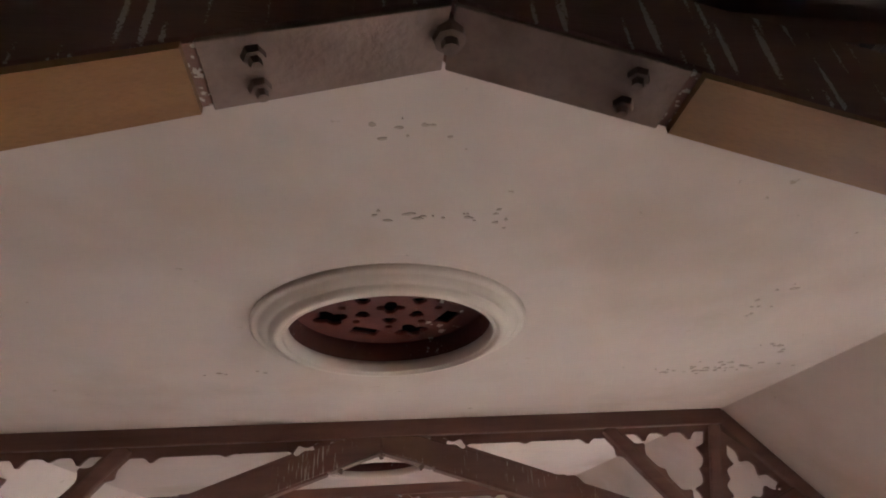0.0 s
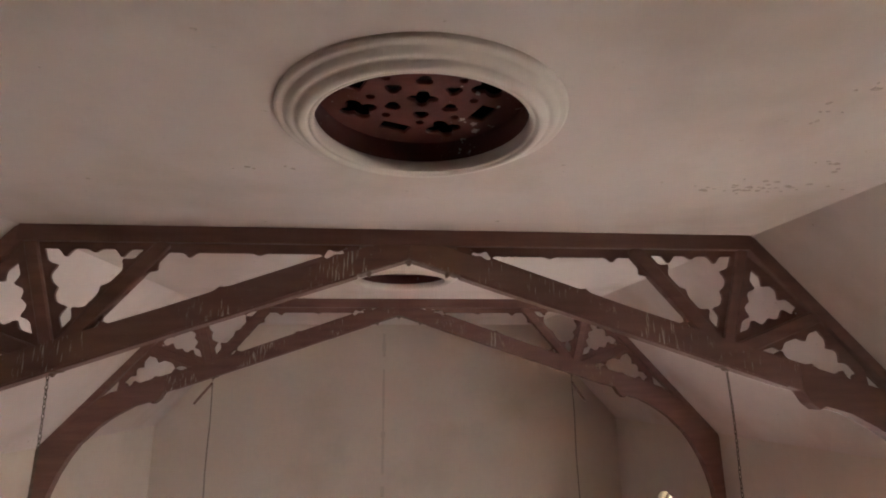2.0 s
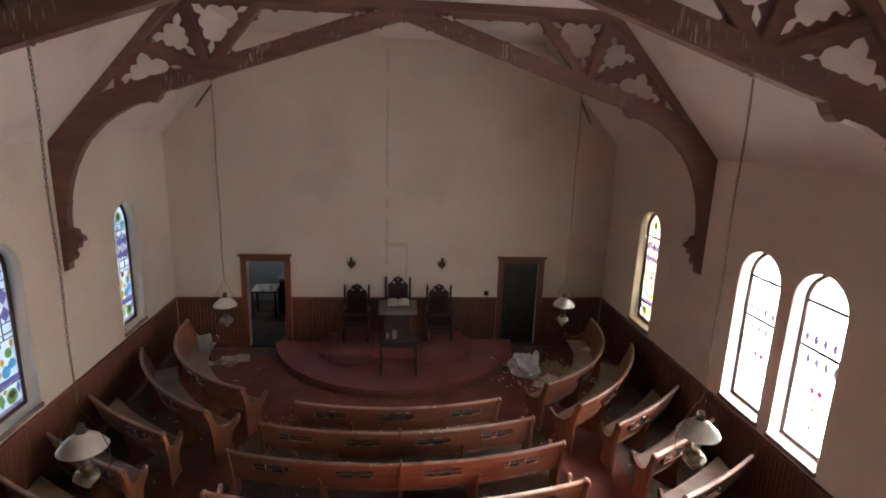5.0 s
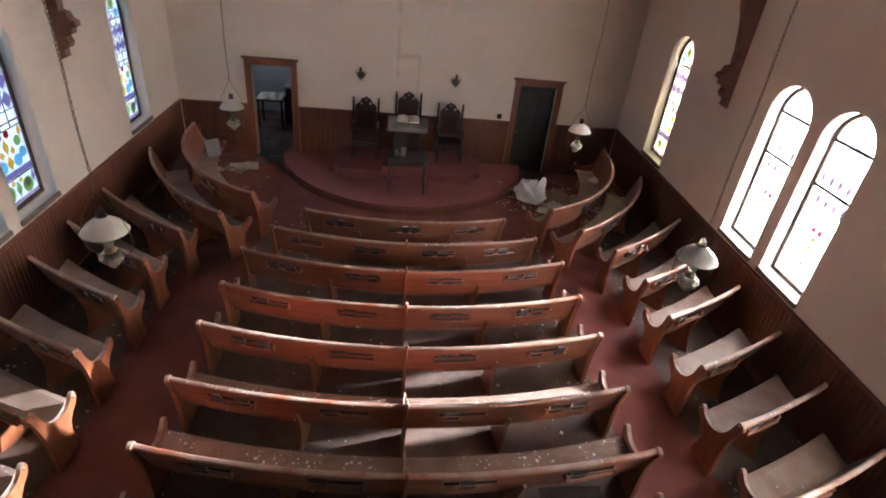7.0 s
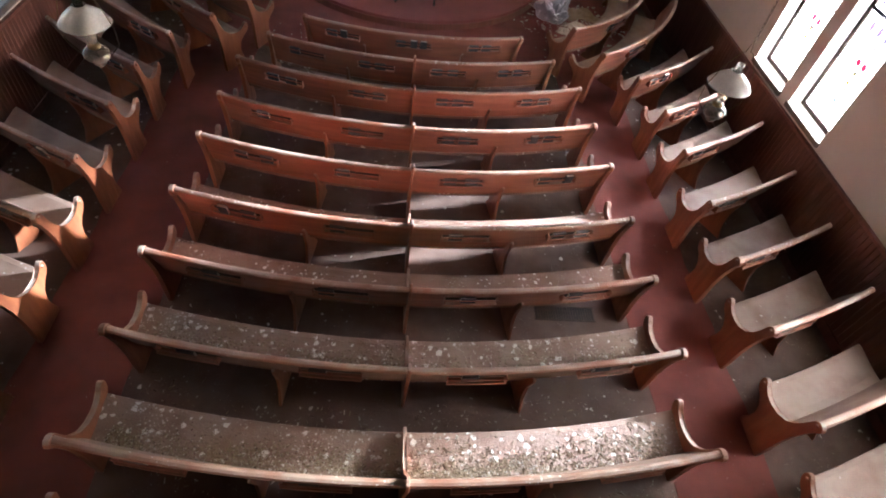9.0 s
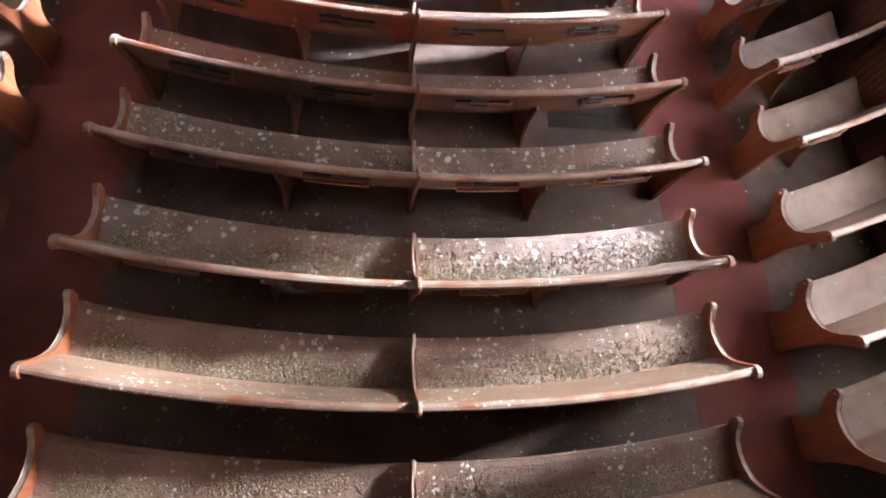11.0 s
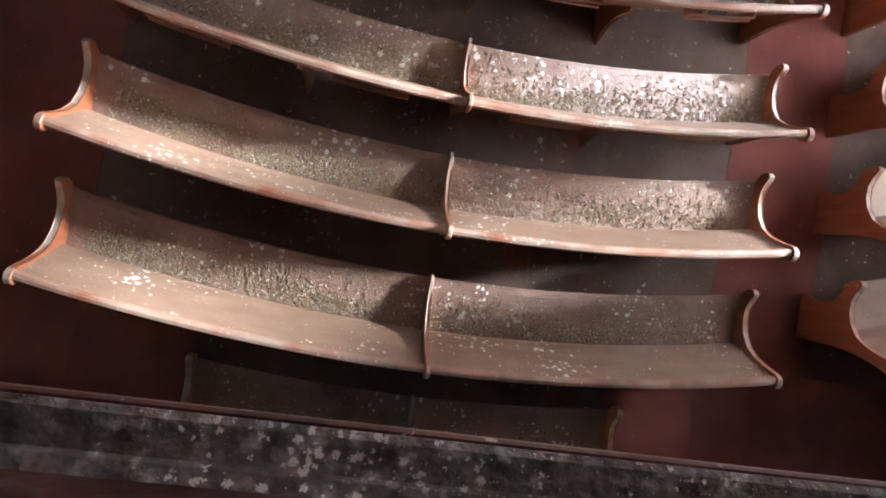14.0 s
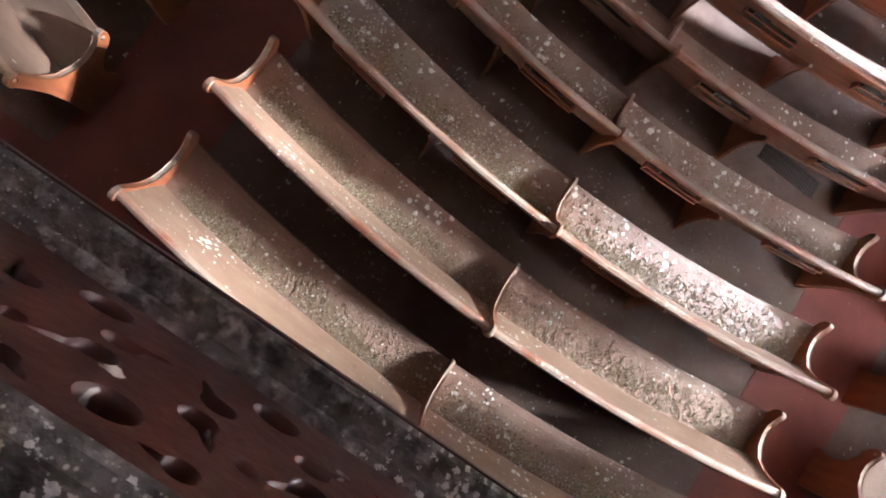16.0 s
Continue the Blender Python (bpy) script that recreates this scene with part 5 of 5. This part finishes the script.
# ---------------------------------------------------------------- iron register in the floor
t = thing("floor_register", (1.85, 1.59, 0.0), "dark cast iron grate set in the bare floor", "grate")
# dark plate under the slats stands for the shaded opening below
part("plate", box(-0.35, 0.35, -0.085, 0.085, 0.0008, 0.003), DARKWOOD, t)
for _b in ((-0.36, 0.36, -0.10, -0.0855), (-0.36, 0.36, 0.0855, 0.10)):
    part("rim", box(*_b, 0.0008, 0.012, 0.002), IRON, t)
for _k in range(24):
    _x = -0.345 + 0.03 * _k
    part("slat", box(_x - 0.0045, _x + 0.0045, -0.085, 0.085, 0.0032, 0.010), IRON, t)
for _b2 in (-0.03, 0.03):
    part("cross_bar", box(-0.35, 0.35, _b2 - 0.004, _b2 + 0.004, 0.0102, 0.013), IRON, t)

# ---------------------------------------------------------------- litter
t = thing("plastic_sheet", (2.85, 8.85, 0.0), "crumpled white plastic sheet on the carpet", "sheet")
_bm = bmesh.new()
bmesh.ops.create_icosphere(_bm, subdivisions=4, radius=1.0)
for _v in _bm.verts:
    p = _v.co.copy()
    k = 1 + 0.45 * noise.noise(p * 1.6) + 0.22 * (abs(noise.noise(p * 4.2)) * 2 - 0.5)
    _v.co = Vector((p.x * 0.34 * k, p.y * 0.24 * k, max(0.004, (p.z * 0.5 + 0.38) * 0.56 * k)))
part("sheet", _bm, BAG, t, smooth=False)
_rng = random.Random(3)
for _x, _y, _w, _d, _a2, _m, _l2 in ((3.45, 9.15, 0.34, 0.26, 12, CARDBOARD, "torn tan cardboard lying on the carpet"), (3.75, 8.95, 0.22, 0.16, -30, CARDBOARD, "small torn piece of cardboard on the carpet"),
                                (3.3, 8.6, 0.2, 0.15, 40, PAPER, "loose sheet of yellowed paper on the carpet"), (-3.6, 9.75, 0.3, 0.2, 15, PAPER, "loose sheet of yellowed paper by the doorway"),
                                (-3.75, 9.6, 0.26, 0.2, -20, CARDBOARD, "torn tan cardboard lying by the doorway"), (-4.2, 9.45, 0.2, 0.14, 50, PAPER, "loose sheet of yellowed paper by the doorway"),
                                (3.0, 8.35, 0.14, 0.1, 70, PAPER, "small loose paper scrap on the carpet")):
    t = thing("scrap", (_x, _y, 0.0065), _l2, "litter", m=pose(_x, _y, 0.0065, 0, 0, _a2))
    _bm = bmesh.new()
    bmesh.ops.create_grid(_bm, x_segments=8, y_segments=6, size=1.0)
    for _v in _bm.verts:
        q = _v.co.copy()
        _v.co = Vector((q.x * _w, q.y * _d, 0.012 + 0.05 * abs(noise.noise(Vector((q.x * 2, q.y * 2, _x)))) + 0.01))
    for _v in _bm.verts:
        if _v.co.z == min(v2.co.z for v2 in _bm.verts):
            _v.co.z = 0.0
    bmesh.ops.solidify(_bm, geom=_bm.faces[:], thickness=0.004)
    _low = min(v2.co.z for v2 in _bm.verts)
    for _v in _bm.verts:
        _v.co.z -= _low
    part("sheet", _bm, _m, t)
t = thing("stick", (2.3, 9.15, 0.0), "pale wooden stick lying against the plastic sheet", "stick")
part("rod", tube([(-0.15, 0.25, 0.19), (0.42, -0.2, 0.03)], 0.014, 8), PAPER, t)
t = thing("paper_stack", (4.25, 9.3, 0.46), "white paper bundle on the curved pew seat", "paper", m=pose(4.28, 9.1, 0.462, 0, 0, 35))
part("sheets", box(-0.13, 0.13, -0.1, 0.1, 0, 0.04, 0.004), PAPER, t)
t = thing("hymn_board", (-4.0, 9.35, 0.0), "pale board leaning on the side pew", "board", m=pose(-4.05, 9.25, 0.46, -18, 0, 40))
part("board", box(-0.15, 0.15, -0.01, 0.01, 0, 0.35, 0.003), CLOTH, t)


def litter(nm, label, m, spots):
    """Many small scraps as one mesh; spots are places with a normal tilt, size and kind."""
    bm = bmesh.new()
    vs, fs = [], []
    for p, yaw, tilt, a, b, c in spots:
        mm = Matrix.Translation(p) @ Euler((tilt, 0, yaw)).to_matrix().to_4x4()
        i0 = len(vs)
        for q in ((-a, -b, 0), (a, -b, 0), (a, b, 0), (-a, b, 0), (-a * 0.5, -b * 0.3, c), (a * 0.6, -b * 0.3, c), (a * 0.5, b * 0.4, c), (-a * 0.6, b * 0.4, c)):
            vs.append(tuple(mm @ Vector(q)))
        fs += [tuple(i0 + j for j in f) for f in ((3, 2, 1, 0), (4, 5, 6, 7), (0, 1, 5, 4), (1, 2, 6, 5), (2, 3, 7, 6), (3, 0, 4, 7))]
    bm.free()
    me = bpy.data.meshes.new(nm)
    me.from_pydata(vs, [], fs)
    return tagged(part(nm, me, m), label, "litter", kind="stuff")


def seat_z(s):
    pts = [(0.20, 0.44), (0.28, 0.432), (0.40, 0.44), (0.55, 0.458), (0.60, 0.452)]
    for (s0, z0), (s1, z1) in zip(pts, pts[1:]):
        if s0 <= s <= s1:
            return z0 + (z1 - z0) * (s - s0) / (s1 - s0)
    return 0.44


_straw, _drop, _chips, _crumb = [], [], [], []
_rng = random.Random(21)
for _r in range(5, 12):
    _R = YC - ROWS_Y[_r]
    _a = math.degrees(math.asin(ROWS_HALF[_r] / _R)) - 0.4
    dens = (0.2, 0.3, 0.8, 1.0, 1.0, 0.9, 0.15)[_r - 5]
    for _ in range(int(9500 * dens)):
        d = _rng.uniform(-_a, _a)
        s = min(0.56, 0.215 + abs(_rng.gauss(0, 0.12)))
        heap = noise.noise(Vector((d * 0.35, s * 6, _r * 3.3)))
        if heap < 0.0 and _rng.random() < 0.6:
            continue
        p = on_arc(_R - s, d, seat_z(s) + 0.002)
        if _rng.random() < 0.55:
            _straw.append((p, _rng.uniform(0, 6.28), _rng.uniform(-0.2, 0.2), _rng.uniform(0.006, 0.026) * (2.0 if _rng.random() < 0.1 else 1), _rng.uniform(0.0012, 0.0026), _rng.uniform(0.002, 0.005)))
        else:
            q = _rng.uniform(0.0022, 0.0075)
            (_drop if _rng.random() < 0.55 else _crumb).append((p, _rng.uniform(0, 6.28), 0.0, q, q * _rng.uniform(0.4, 1), q * _rng.uniform(0.3, 0.7)))
    for _ in range(int(1600 * dens)):
        d, s = _rng.uniform(-_a, _a), _rng.uniform(-0.3, 0.2)
        if noise.noise(Vector((d * 0.3, s * 4, _r * 5.1))) < 0.0:
            continue
        p = on_arc(_R - s, d, 0.002)
        q = _rng.uniform(0.002, 0.007) * (2.0 if _rng.random() < 0.12 else 1)
        _rng.choice((_straw, _drop, _crumb, _crumb)).append((p, _rng.uniform(0, 6.28), 0.0, q * _rng.uniform(0.8, 2.4), q * 0.45, q * 0.4))
for _ in range(260):
    _x, _y = _rng.uniform(-4.6, 4.6), _rng.uniform(6.4, 9.6)
    if abs(_x) < 2.9 and _y > 7.7:
        continue
    q = _rng.uniform(0.008, 0.03)
    _chips.append((Vector((_x, _y, 0.0065)), _rng.uniform(0, 6.28), 0.0, q, q * _rng.uniform(0.4, 1), q * 0.4))
for _ in range(500):
    _x = _rng.gauss(3.3, 0.45)
    _y = _rng.gauss(8.75, 0.4)
    q = _rng.uniform(0.008, 0.035)
    _chips.append((Vector((_x, min(_y, 10.3), 0.0065)), _rng.uniform(0, 6.28), 0.0, q, q * _rng.uniform(0.3, 1), q * 0.5))
litter("straw_litter", "dry straw and twigs scattered on seats and floor", STRAW, _straw)
litter("dropping_litter", "small pale droppings scattered on seats and floor", DROPPING, _drop)
litter("dirt_crumbs", "dark brown dirt crumbs caked on the seats", CRUMB, _crumb)
litter("plaster_chips", "pale plaster crumbs scattered on the carpet", DROPPING, _chips)
